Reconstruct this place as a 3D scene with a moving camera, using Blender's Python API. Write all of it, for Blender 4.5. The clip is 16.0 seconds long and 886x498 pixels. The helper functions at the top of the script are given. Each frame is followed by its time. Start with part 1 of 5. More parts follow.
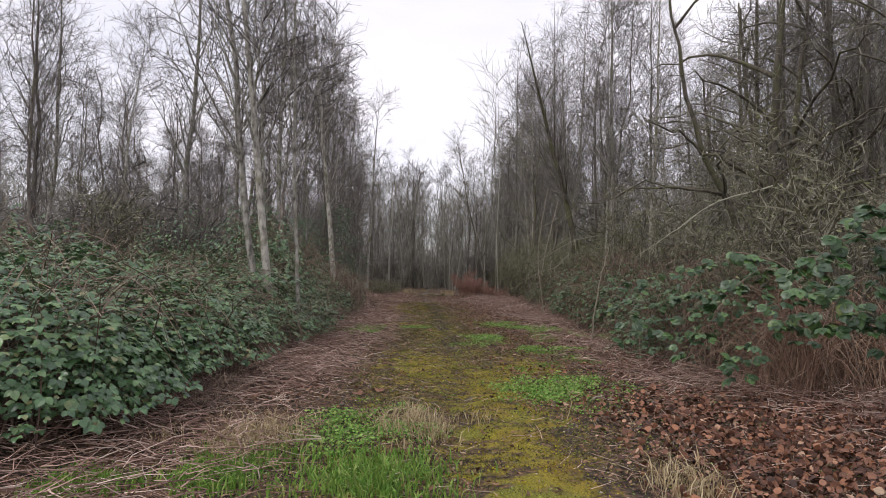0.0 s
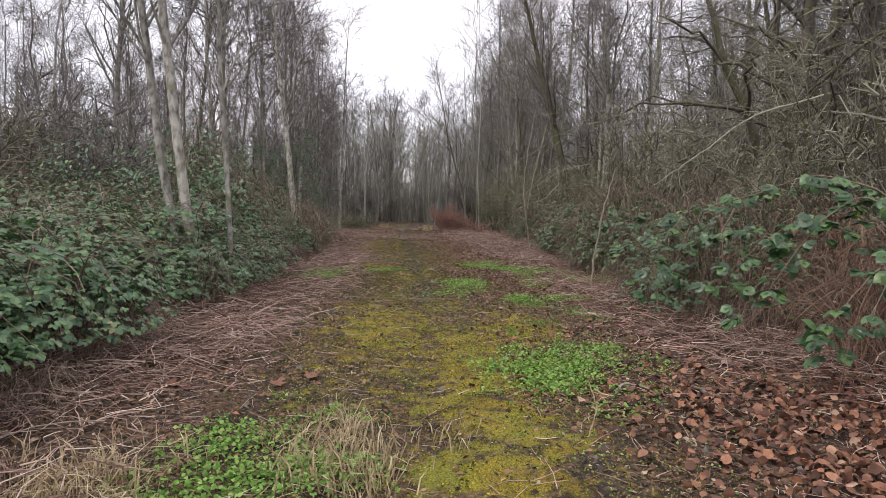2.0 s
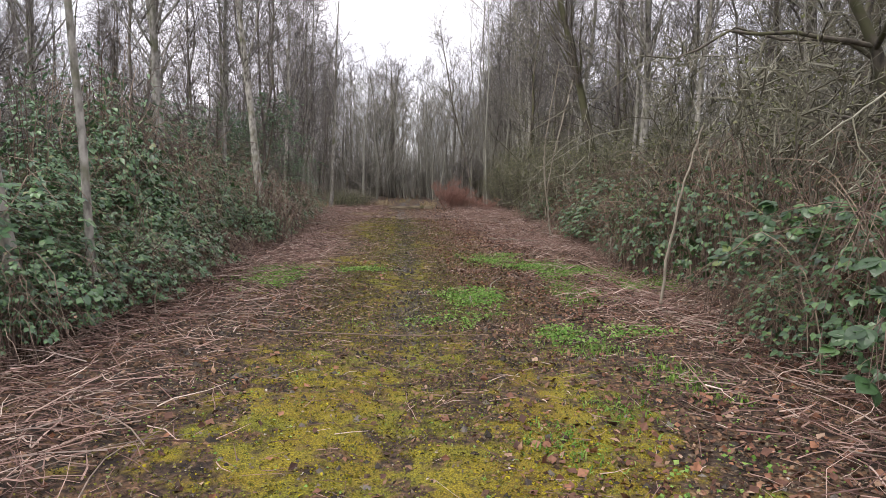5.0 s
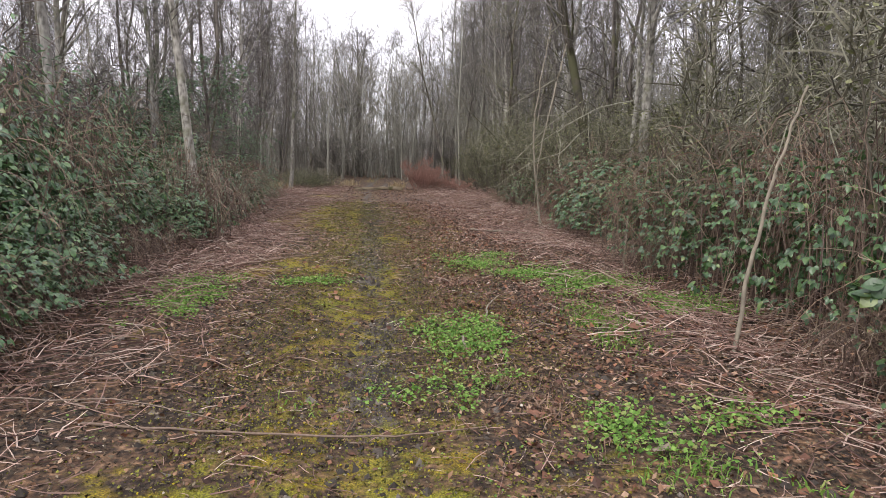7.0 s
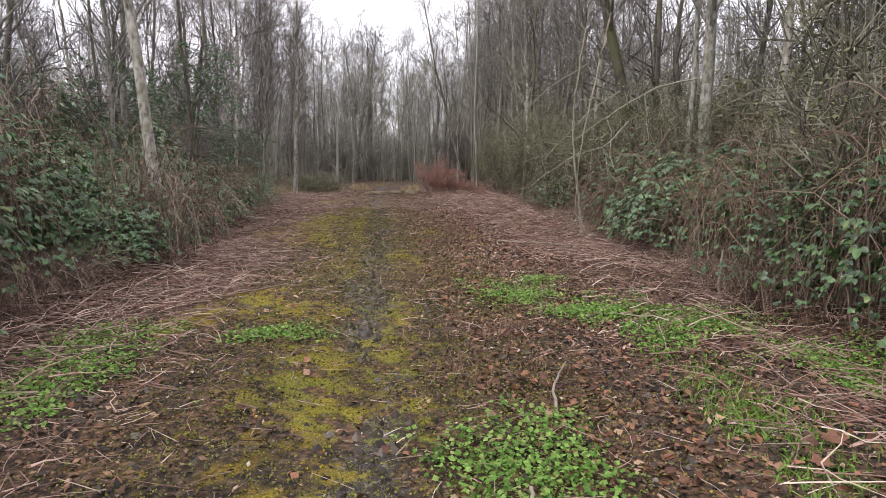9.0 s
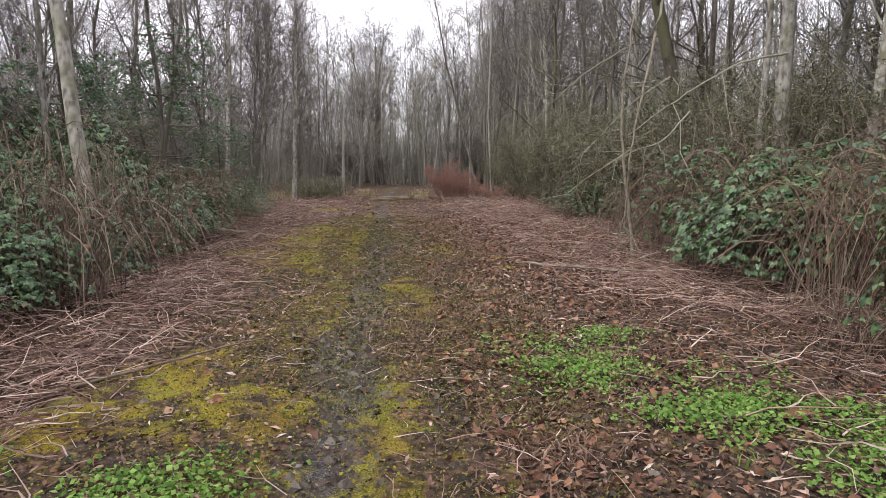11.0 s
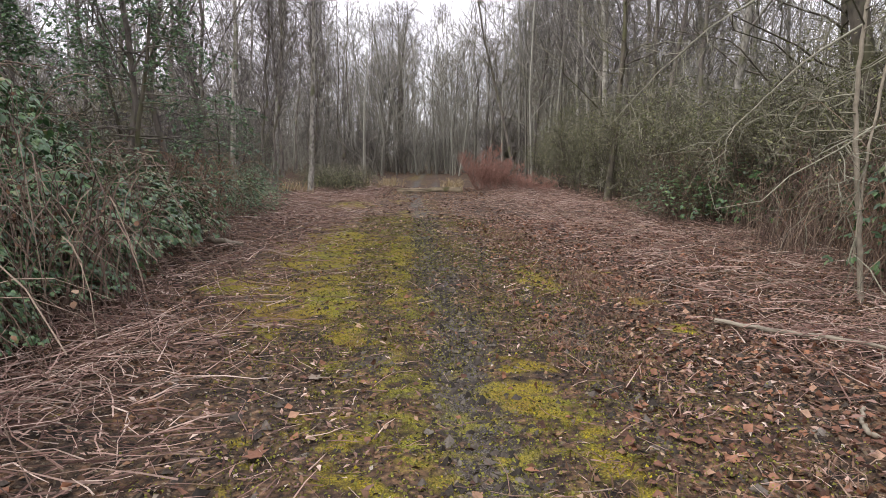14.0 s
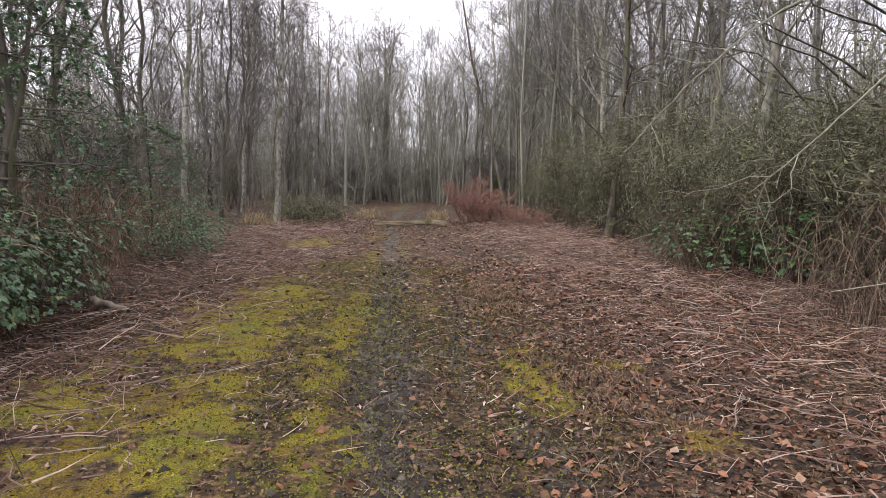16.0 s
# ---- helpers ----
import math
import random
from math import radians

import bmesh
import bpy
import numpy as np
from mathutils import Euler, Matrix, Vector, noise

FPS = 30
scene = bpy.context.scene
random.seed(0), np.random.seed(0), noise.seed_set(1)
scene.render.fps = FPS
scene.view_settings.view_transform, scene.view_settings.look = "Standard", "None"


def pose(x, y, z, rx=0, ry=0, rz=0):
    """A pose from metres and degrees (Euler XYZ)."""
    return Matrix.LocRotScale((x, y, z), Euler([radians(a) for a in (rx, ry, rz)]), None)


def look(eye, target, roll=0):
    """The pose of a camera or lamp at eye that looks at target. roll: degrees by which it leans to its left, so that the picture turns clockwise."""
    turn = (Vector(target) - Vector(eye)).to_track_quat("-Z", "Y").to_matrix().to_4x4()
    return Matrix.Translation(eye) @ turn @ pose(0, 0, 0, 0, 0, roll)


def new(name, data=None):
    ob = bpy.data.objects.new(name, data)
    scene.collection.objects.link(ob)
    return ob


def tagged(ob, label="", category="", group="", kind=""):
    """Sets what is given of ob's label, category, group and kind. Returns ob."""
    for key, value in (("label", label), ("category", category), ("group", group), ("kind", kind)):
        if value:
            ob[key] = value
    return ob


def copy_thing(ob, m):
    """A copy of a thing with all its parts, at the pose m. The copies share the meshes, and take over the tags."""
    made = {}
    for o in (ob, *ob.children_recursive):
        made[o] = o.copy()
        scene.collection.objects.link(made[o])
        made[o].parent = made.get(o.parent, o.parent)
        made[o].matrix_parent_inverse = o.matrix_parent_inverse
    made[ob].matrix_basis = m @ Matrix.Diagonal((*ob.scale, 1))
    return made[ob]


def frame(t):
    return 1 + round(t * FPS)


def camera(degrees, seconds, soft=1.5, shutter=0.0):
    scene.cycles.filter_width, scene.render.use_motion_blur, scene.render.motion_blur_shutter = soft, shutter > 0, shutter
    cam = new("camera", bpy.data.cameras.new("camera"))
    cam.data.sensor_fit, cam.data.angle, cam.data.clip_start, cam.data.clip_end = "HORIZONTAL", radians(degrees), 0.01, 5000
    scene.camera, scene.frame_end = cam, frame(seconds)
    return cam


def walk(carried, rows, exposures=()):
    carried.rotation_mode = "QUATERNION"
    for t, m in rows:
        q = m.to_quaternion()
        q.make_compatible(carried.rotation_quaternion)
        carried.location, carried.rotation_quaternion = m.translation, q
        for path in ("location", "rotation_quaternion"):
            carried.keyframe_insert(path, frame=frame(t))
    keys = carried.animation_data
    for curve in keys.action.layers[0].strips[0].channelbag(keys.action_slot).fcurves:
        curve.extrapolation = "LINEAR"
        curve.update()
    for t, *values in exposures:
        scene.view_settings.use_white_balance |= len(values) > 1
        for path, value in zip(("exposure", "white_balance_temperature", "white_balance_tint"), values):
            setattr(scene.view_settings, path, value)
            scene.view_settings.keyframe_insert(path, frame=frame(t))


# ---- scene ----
cam = camera(69.4, 16.0, soft=0.8)
PATH = [
    (0, (0.0, 0.0, 1.472), (0.001, 1.998, 1.554), 1.4),
    (0.5, (0.006, 0.608, 1.438), (0.022, 2.608, 1.461), 1.4),
    (1, (0.089, 1.227, 1.41), (0.127, 3.226, 1.377), 1.4),
    (1.5, (0.16, 1.875, 1.454), (0.211, 3.872, 1.369), 1.3),
    (2, (0.199, 2.533, 1.481), (0.264, 4.528, 1.357), 1.1),
    (2.5, (0.293, 3.202, 1.508), (0.362, 5.196, 1.367), 1.3),
    (3, (0.321, 3.888, 1.491), (0.401, 5.88, 1.329), 1.4),
    (3.5, (0.365, 4.49, 1.457), (0.459, 6.48, 1.278), 1.3),
    (4, (0.404, 5.204, 1.467), (0.488, 7.193, 1.281), 1.3),
    (6.5, (0.453, 8.598, 1.602), (0.469, 10.583, 1.355), 0.9),
    (7, (0.407, 9.283, 1.596), (0.554, 11.259, 1.327), 1.4),
    (7.5, (0.386, 9.985, 1.584), (0.581, 11.953, 1.283), 1.5),
    (8, (0.367, 10.684, 1.565), (0.559, 12.651, 1.261), 0.8),
    (8.5, (0.422, 11.376, 1.508), (0.543, 13.354, 1.239), 0.5),
    (11, (0.542, 14.718, 1.461), (0.608, 16.702, 1.21), -0.0),
    (11.5, (0.402, 15.342, 1.445), (0.349, 17.326, 1.201), -0.4),
    (12, (0.215, 16.003, 1.492), (0.143, 17.985, 1.234), -0.6),
    (12.5, (0.038, 16.748, 1.476), (-0.06, 18.728, 1.215), -0.3),
    (13, (-0.176, 17.424, 1.453), (-0.289, 19.401, 1.178), -0.3),
    (13.5, (-0.266, 18.073, 1.431), (-0.367, 20.05, 1.145), -0.1),
    (14, (-0.278, 18.747, 1.451), (-0.258, 20.726, 1.162), 0.5),
    (14.5, (-0.242, 19.377, 1.471), (-0.023, 21.346, 1.196), 1.2),
    (15, (-0.094, 20.015, 1.498), (0.097, 21.989, 1.234), 1.7),
    (15.5, (-0.001, 20.685, 1.518), (0.148, 22.664, 1.271), 1.6),
    (16, (0.064, 21.327, 1.552), (0.112, 23.316, 1.346), 0.9),
]
walk(cam, [(t, look(eye, target, roll)) for t, eye, target, roll in PATH], [(0, 0.38), (1.0, 0.4), (1.5, 0.56), (2.0, 0.7), (3.5, 0.8), (6.5, 0.98), (7.0, 1.04), (7.5, 1.26), (8.0, 1.3), (8.5, 1.06), (11, 1.04), (13.5, 1.12), (16, 1.06)])

# ---- light: bright overcast winter sky ----
world = bpy.data.worlds.new("world")
scene.world = world
world.use_nodes = True
wn, wl = world.node_tree.nodes, world.node_tree.links
wn.clear()
w_out = wn.new("ShaderNodeOutputWorld")
w_bg = wn.new("ShaderNodeBackground")
w_sky = wn.new("ShaderNodeTexSky")
w_sky.sky_type = "NISHITA"
w_sky.sun_disc = False
w_sky.sun_elevation, w_sky.sun_rotation = radians(52), radians(-130)
w_mix = wn.new("ShaderNodeMix")
w_mix.data_type = "RGBA"
w_co = wn.new("ShaderNodeTexCoord")
w_map = wn.new("ShaderNodeMapping")
w_map.inputs["Scale"].default_value = (1.0, 1.0, 2.6)
w_noise = wn.new("ShaderNodeTexNoise")
w_noise.inputs["Scale"].default_value, w_noise.inputs["Detail"].default_value = 2.2, 5
w_ramp = wn.new("ShaderNodeValToRGB")
w_ramp.color_ramp.elements[0].position, w_ramp.color_ramp.elements[0].color = 0.32, (0.72, 0.72, 0.72, 1)
w_ramp.color_ramp.elements[1].position, w_ramp.color_ramp.elements[1].color = 0.62, (0.98, 0.98, 0.98, 1)
w_mix.inputs["B"].default_value = (7.7, 7.4, 8.05, 1)      # cloud white
wl.new(w_co.outputs["Generated"], w_map.inputs["Vector"])
wl.new(w_map.outputs["Vector"], w_noise.inputs["Vector"])
wl.new(w_noise.outputs["Fac"], w_ramp.inputs["Fac"])
wl.new(w_ramp.outputs["Color"], w_mix.inputs["Factor"])
wl.new(w_sky.outputs["Color"], w_mix.inputs["A"])
wl.new(w_mix.outputs["Result"], w_bg.inputs["Color"])
wl.new(w_bg.outputs["Background"], w_out.inputs["Surface"])
w_bg.inputs["Strength"].default_value = 0.11

sun = new("sun", bpy.data.lights.new("sun", "SUN"))
sun.data.energy, sun.data.angle, sun.data.color = 1.2, radians(30), (1.0, 0.96, 0.9)
sun.matrix_world = look((-20, -17, 34), (0, 0, 0))


# ---- materials ----
def nodes_of(name, rough=0.8):
    m = bpy.data.materials.new(name)
    m.use_nodes = True
    nt = m.node_tree
    b = nt.nodes["Principled BSDF"]
    b.inputs["Roughness"].default_value = rough
    return m, nt.nodes, nt.links, b


def ramp(nd, stops):
    r = nd.new("ShaderNodeValToRGB")
    el = r.color_ramp.elements
    while len(el) < len(stops):
        el.new(0.5)
    for e, (p, c) in zip(el, stops):
        e.position, e.color = p, (*c, 1)
    return r


def noise_node(nd, ln, scale, detail=4, coords="Object", stretch=None):
    co = nd.new("ShaderNodeTexCoord")
    n = nd.new("ShaderNodeTexNoise")
    n.inputs["Scale"].default_value, n.inputs["Detail"].default_value = scale, detail
    if stretch:
        mp = nd.new("ShaderNodeMapping")
        mp.inputs["Scale"].default_value = stretch
        ln.new(co.outputs[coords], mp.inputs["Vector"])
        ln.new(mp.outputs["Vector"], n.inputs["Vector"])
    else:
        ln.new(co.outputs[coords], n.inputs["Vector"])
    return n


def mixed(nd, ln, fac, a, b, mode="MIX"):
    """Mix of two colour sockets or colours by a socket or a number."""
    m = nd.new("ShaderNodeMix")
    m.data_type, m.blend_type = "RGBA", mode
    for key, v in (("Factor", fac), ("A", a), ("B", b)):
        s = m.inputs[key]
        if isinstance(v, bpy.types.NodeSocket):
            ln.new(v, s)
        else:
            s.default_value = v if key == "Factor" else (*v, 1)
    return m.outputs["Result"]


def bumped(nd, ln, b, height, strength, dist=0.01):
    bp = nd.new("ShaderNodeBump")
    bp.inputs["Strength"].default_value, bp.inputs["Distance"].default_value = strength, dist
    ln.new(height, bp.inputs["Height"])
    ln.new(bp.outputs["Normal"], b.inputs["Normal"])


def bark_material(name, dark, light, moss, moss_amount, vert=(9, 9, 2.2)):
    m, nd, ln, b = nodes_of(name, 0.9)
    n1 = noise_node(nd, ln, 1.0, 6, stretch=vert)
    n2 = noise_node(nd, ln, 2.3, 4)
    r = ramp(nd, [(0.32, dark), (0.55, light), (0.75, [min(1, c * 1.3) for c in light])])
    ln.new(n1.outputs["Fac"], r.inputs["Fac"])
    mr = ramp(nd, [(0.62 - moss_amount * 0.3, (0, 0, 0)), (0.78 - moss_amount * 0.3, (1, 1, 1))])
    ln.new(n2.outputs["Fac"], mr.inputs["Fac"])
    col = mixed(nd, ln, mr.outputs["Color"], r.outputs["Color"], moss)
    info = nd.new("ShaderNodeObjectInfo")
    vr = ramp(nd, [(0.0, (0.75, 0.74, 0.74)), (1.0, (1.18, 1.15, 1.12))])
    ln.new(info.outputs["Random"], vr.inputs["Fac"])
    col = mixed(nd, ln, 1.0, col, vr.outputs["Color"], "MULTIPLY")
    ln.new(col, b.inputs["Base Color"])
    bumped(nd, ln, b, n1.outputs["Fac"], 0.6, 0.012)
    return m


def island_material(name, stops, rough=0.7, back=0.0, spec=0.4, grain=30.0):
    """Colour that differs from leaf to leaf or stem to stem, with a fine grain."""
    m, nd, ln, b = nodes_of(name, rough)
    geo = nd.new("ShaderNodeNewGeometry")
    r = ramp(nd, stops)
    ln.new(geo.outputs["Random Per Island"], r.inputs["Fac"])
    n = noise_node(nd, ln, grain, 3)
    g = ramp(nd, [(0.3, (0.72, 0.72, 0.72)), (0.7, (1.15, 1.15, 1.15))])
    ln.new(n.outputs["Fac"], g.inputs["Fac"])
    col = mixed(nd, ln, 1.0, r.outputs["Color"], g.outputs["Color"], "MULTIPLY")
    ln.new(col, b.inputs["Base Color"])
    b.inputs["Specular IOR Level"].default_value = spec
    if back:
        tr = nd.new("ShaderNodeBsdfTranslucent")
        ln.new(col, tr.inputs["Color"])
        mx = nd.new("ShaderNodeMixShader")
        mx.inputs["Fac"].default_value = back
        ln.new(b.outputs["BSDF"], mx.inputs[1])
        ln.new(tr.outputs["BSDF"], mx.inputs[2])
        ln.new(mx.outputs["Shader"], nd["Material Output"].inputs["Surface"])
    return m


M_ALDER = bark_material("alder_bark", (0.115, 0.108, 0.092), (0.33, 0.32, 0.285), (0.15, 0.155, 0.095), 0.35, (14, 14, 7))
M_LICHEN = island_material("pale_lichen_bough", [(0, (0.19, 0.185, 0.135)), (1, (0.37, 0.36, 0.28))], 0.9, grain=18)
M_LOG = bark_material("log_wood", (0.09, 0.07, 0.05), (0.36, 0.30, 0.21), (0.13, 0.12, 0.055), 0.25, (2, 14, 14))
M_DARK = bark_material("dark_bark", (0.06, 0.053, 0.048), (0.165, 0.148, 0.13), (0.13, 0.13, 0.08), 0.4)
M_MOSSY = bark_material("mossy_bark", (0.042, 0.037, 0.03), (0.118, 0.104, 0.082), (0.09, 0.092, 0.046), 0.55)
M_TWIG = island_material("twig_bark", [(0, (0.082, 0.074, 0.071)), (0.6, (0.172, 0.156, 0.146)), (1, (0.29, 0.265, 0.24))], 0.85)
# twigs of the far woods: distance haze painted in as a paler, greyer colour
M_HAZE = island_material("hazed_distant_twig", [(0, (0.155, 0.147, 0.124)), (0.6, (0.262, 0.252, 0.212)), (1, (0.38, 0.368, 0.312))], 0.9)
M_TWIG_OLIVE = island_material("lichened_twig", [(0, (0.095, 0.087, 0.062)), (0.6, (0.19, 0.18, 0.128)), (1, (0.34, 0.33, 0.25))], 0.9)
M_TWIG_RUST = island_material("russet_stalk", [(0, (0.11, 0.062, 0.042)), (0.6, (0.23, 0.14, 0.095)), (1, (0.34, 0.24, 0.17))], 0.85)
M_TWIG_RED = island_material("red_twig", [(0, (0.22, 0.11, 0.085)), (1, (0.40, 0.235, 0.185))], 0.8)
M_PALE = island_material("pale_dead_wood", [(0, (0.22, 0.19, 0.145)), (1, (0.34, 0.30, 0.23))], 0.85, grain=14)
M_CANE = island_material("bramble_cane", [(0, (0.08, 0.052, 0.043)), (0.5, (0.18, 0.125, 0.095)), (1, (0.32, 0.25, 0.185))], 0.75)
M_STEM = island_material("dry_stem", [(0, (0.08, 0.042, 0.036)), (0.4, (0.25, 0.15, 0.122)), (0.75, (0.44, 0.297, 0.242)), (1, (0.64, 0.52, 0.44))], 0.8)
M_DEADCANE = island_material("bleached_cane", [(0, (0.14, 0.10, 0.08)), (0.7, (0.31, 0.24, 0.19)), (1, (0.48, 0.40, 0.32))], 0.8)
M_BRAMBLE = island_material("bramble_leaf", [(0, (0.028, 0.072, 0.028)), (0.5, (0.068, 0.155, 0.052)), (0.93, (0.14, 0.24, 0.085)), (1, (0.22, 0.20, 0.08))], 0.33, 0.12, 0.75)
M_FERN = island_material("evergreen_leaf", [(0, (0.05, 0.105, 0.055)), (0.6, (0.115, 0.215, 0.10)), (1, (0.21, 0.32, 0.14))], 0.36, 0.15, 0.7)
M_LITTER = island_material("leaf_litter", [(0, (0.035, 0.021, 0.014)), (0.4, (0.135, 0.074, 0.043)), (0.85, (0.28, 0.16, 0.092)), (1, (0.45, 0.32, 0.22))], 0.75)
M_RUSSET = island_material("russet_leaf", [(0, (0.045, 0.022, 0.016)), (0.4, (0.13, 0.058, 0.036)), (0.75, (0.24, 0.115, 0.07)), (0.93, (0.33, 0.15, 0.08)), (1, (0.42, 0.30, 0.21))], 0.7)
M_OLIVE = island_material("olive_leaf", [(0, (0.088, 0.098, 0.042)), (0.6, (0.175, 0.185, 0.082)), (1, (0.28, 0.28, 0.14))], 0.6, 0.2, 0.4)
M_HERB = island_material("herb_leaf", [(0, (0.09, 0.19, 0.035)), (0.5, (0.19, 0.36, 0.07)), (0.9, (0.31, 0.47, 0.12)), (1, (0.34, 0.34, 0.13))], 0.6, 0.3, 0.25)
M_GRASS = island_material("grass_blade", [(0, (0.10, 0.21, 0.035)), (0.7, (0.20, 0.35, 0.06)), (1, (0.34, 0.38, 0.12))], 0.6, 0.25, 0.3)
M_STRAW = island_material("straw_blade", [(0, (0.26, 0.19, 0.10)), (0.6, (0.45, 0.36, 0.21)), (1, (0.58, 0.49, 0.32))], 0.7, 0.15, 0.3)
M_MOSSTUFT = island_material("moss_tuft", [(0, (0.105, 0.085, 0.010)), (0.5, (0.24, 0.20, 0.014)), (1, (0.46, 0.385, 0.03))], 0.9, 0.1, 0.2)
M_DULLMOSS = island_material("dull_moss", [(0, (0.075, 0.075, 0.022)), (0.5, (0.16, 0.16, 0.035)), (1, (0.29, 0.28, 0.06))], 0.9, 0.1, 0.2)
M_SPRAY = island_material("arching_bramble_leaf", [(0, (0.025, 0.058, 0.022)), (0.5, (0.05, 0.11, 0.036)), (0.92, (0.10, 0.19, 0.055)), (1, (0.17, 0.22, 0.06))], 0.36, 0.2, 0.65)
M_SHRED = island_material("rotting_shred", [(0, (0.026, 0.020, 0.014)), (0.6, (0.105, 0.078, 0.050)), (1, (0.24, 0.19, 0.13))], 0.85)
M_CHIP = island_material("pale_litter_chip", [(0, (0.12, 0.09, 0.065)), (0.7, (0.26, 0.21, 0.16)), (1, (0.5, 0.45, 0.38))], 0.8)


# ---- mesh tools ----
def mesh_of(name, verts, faces, material, smooth=False):
    me = bpy.data.meshes.new(name)
    verts = np.asarray(verts, dtype=np.float64).reshape(-1, 3)
    faces = np.asarray(faces, dtype=np.int32)
    n, k = faces.shape
    me.vertices.add(len(verts))
    me.vertices.foreach_set("co", verts.ravel())
    me.loops.add(n * k)
    me.loops.foreach_set("vertex_index", faces.ravel())
    me.polygons.add(n)
    me.polygons.foreach_set("loop_start", np.arange(0, n * k, k, dtype=np.int32))
    me.polygons.foreach_set("use_smooth", np.full(n, smooth))
    me.update(calc_edges=True)
    me.materials.append(material)
    return me


def part(name, data, parent, label="", kind=""):
    ob = new(name, data)
    ob.parent = parent
    return tagged(ob, label, kind=kind)


def unit(v):
    return v / np.maximum(np.linalg.norm(v, axis=-1, keepdims=True), 1e-9)


def tubes(P, R, sides):
    """Tapered tubes along n polylines P (n, k, 3) with radii R (n, k)."""
    n, k, _ = P.shape
    T = unit(np.gradient(P, axis=1))
    ref = np.where(np.abs(T[..., 2:3]) > 0.9, np.array([1.0, 0, 0]), np.array([0, 0, 1.0]))
    U = unit(np.cross(T, ref))
    V = np.cross(T, U)
    a = np.arange(sides) * 2 * np.pi / sides
    ring = P[:, :, None] + R[:, :, None, None] * (np.cos(a)[:, None] * U[:, :, None] + np.sin(a)[:, None] * V[:, :, None])
    idx = np.arange(n * k * sides).reshape(n, k, sides)
    nx = np.roll(idx, -1, axis=2)
    F = np.stack([idx[:, :-1], nx[:, :-1], nx[:, 1:], idx[:, 1:]], axis=-1).reshape(-1, 4)
    return ring.reshape(-1, 3), F


def joined(pieces):
    vs, fs, o = [], [], 0
    for v, f in pieces:
        vs.append(v)
        fs.append(f + o)
        o += len(v)
    return np.concatenate(vs), np.concatenate(fs)


def sprout(P, count, k, u0, u1, length, spread, lift, g, wobble=0.06):
    """count children on each polyline of P: bases between u0 and u1 of its length, with a share of its direction kept."""
    n, kp, _ = P.shape
    u = np.sort(g.uniform(u0, u1, (n, count)), axis=1)
    f = u * (kp - 1)
    i = np.minimum(f.astype(int), kp - 2)
    w = (f - i)[..., None]
    row = np.arange(n)[:, None]
    base = P[row, i] * (1 - w) + P[row, i + 1] * w
    along = unit(P[row, i + 1] - P[row, i])
    side = g.normal(size=(n, count, 3))
    side = unit(side - (side * along).sum(-1, keepdims=True) * along)
    way = unit(along * (1 - spread) + side * spread + np.array([0, 0, lift]))
    ln = length(u) * g.uniform(0.6, 1.25, (n, count)) if callable(length) else length * g.uniform(0.5, 1.3, (n, count))
    s = np.linspace(0, 1, k)
    pts = base[:, :, None] + way[:, :, None] * (s * ln[..., None])[..., None]
    pts[..., 2] += lift * 0.5 * (s ** 2) * ln[..., None]
    pts[:, :, 1:] += g.normal(size=(n, count, k - 1, 3)) * (wobble * ln)[..., None, None] * s[1:, None]
    return pts.reshape(n * count, k, 3), u.reshape(-1)


def taper(n, k, r0, r1):
    r0 = np.broadcast_to(r0, (n,))
    return r0[:, None] * (1 - np.linspace(0, 1, k)) + r1 * np.linspace(0, 1, k)


def oval_leaf():
    """A broad leaf of two halves folded up from a drooping midrib."""
    rows = [(0.14, 0.20), (0.36, 0.37), (0.62, 0.36), (0.84, 0.20)]
    v = [(0, 0, 0)]
    for t, w in rows:
        v += [(-w, t - 0.03, 0.16 * w - 0.22 * t * t), (0, t, -0.22 * t * t), (w, t - 0.03, 0.16 * w - 0.22 * t * t)]
    v.append((0, 1, -0.26))
    f = [(0, 2, 1), (0, 3, 2)]
    for i in range(3):
        a, b = 1 + 3 * i, 4 + 3 * i
        f += [(a, a + 1, b + 1), (a, b + 1, b), (a + 1, a + 2, b + 2), (a + 1, b + 2, b + 1)]
    f += [(10, 11, 13), (11, 12, 13)]
    return np.array(v), np.array(f)


LEAF, LEAF_F = oval_leaf()
LEAF_M = np.array([(0, 0, 0), (-.37, .45, .06), (0, 1, -.10), (.37, .45, .06), (0, .5, -.04)])
LEAF_MF = np.array([(0, 4, 1), (0, 3, 4), (1, 4, 2), (4, 3, 2)])
LEAF_S = np.array([(0, 0, 0), (-.30, .45, .07), (0, 1, -.08), (.30, .45, .07)])
LEAF_SF = np.array([(0, 3, 1), (1, 3, 2)])
SHAPES = {16: (LEAF, LEAF_F), 4: (LEAF_M, LEAF_MF), 2: (LEAF_S, LEAF_SF)}


def leaves(places, normals, headings, sizes, tris=4, width=1.0):
    """Folded leaves at places, each lying square to its normal and pointing along its heading."""
    shape, tri = SHAPES[tris]
    Z = unit(normals)
    Y = unit(headings - (headings * Z).sum(-1, keepdims=True) * Z)
    X = np.cross(Y, Z)
    s = sizes[:, None, None]
    v = places[:, None] + s * (shape[None, :, 0:1] * width * X[:, None] + shape[None, :, 1:2] * Y[:, None] + shape[None, :, 2:3] * Z[:, None])
    f = tri[None] + (np.arange(len(places)) * len(shape))[:, None, None]
    return v.reshape(-1, 3), f.reshape(-1, 3)


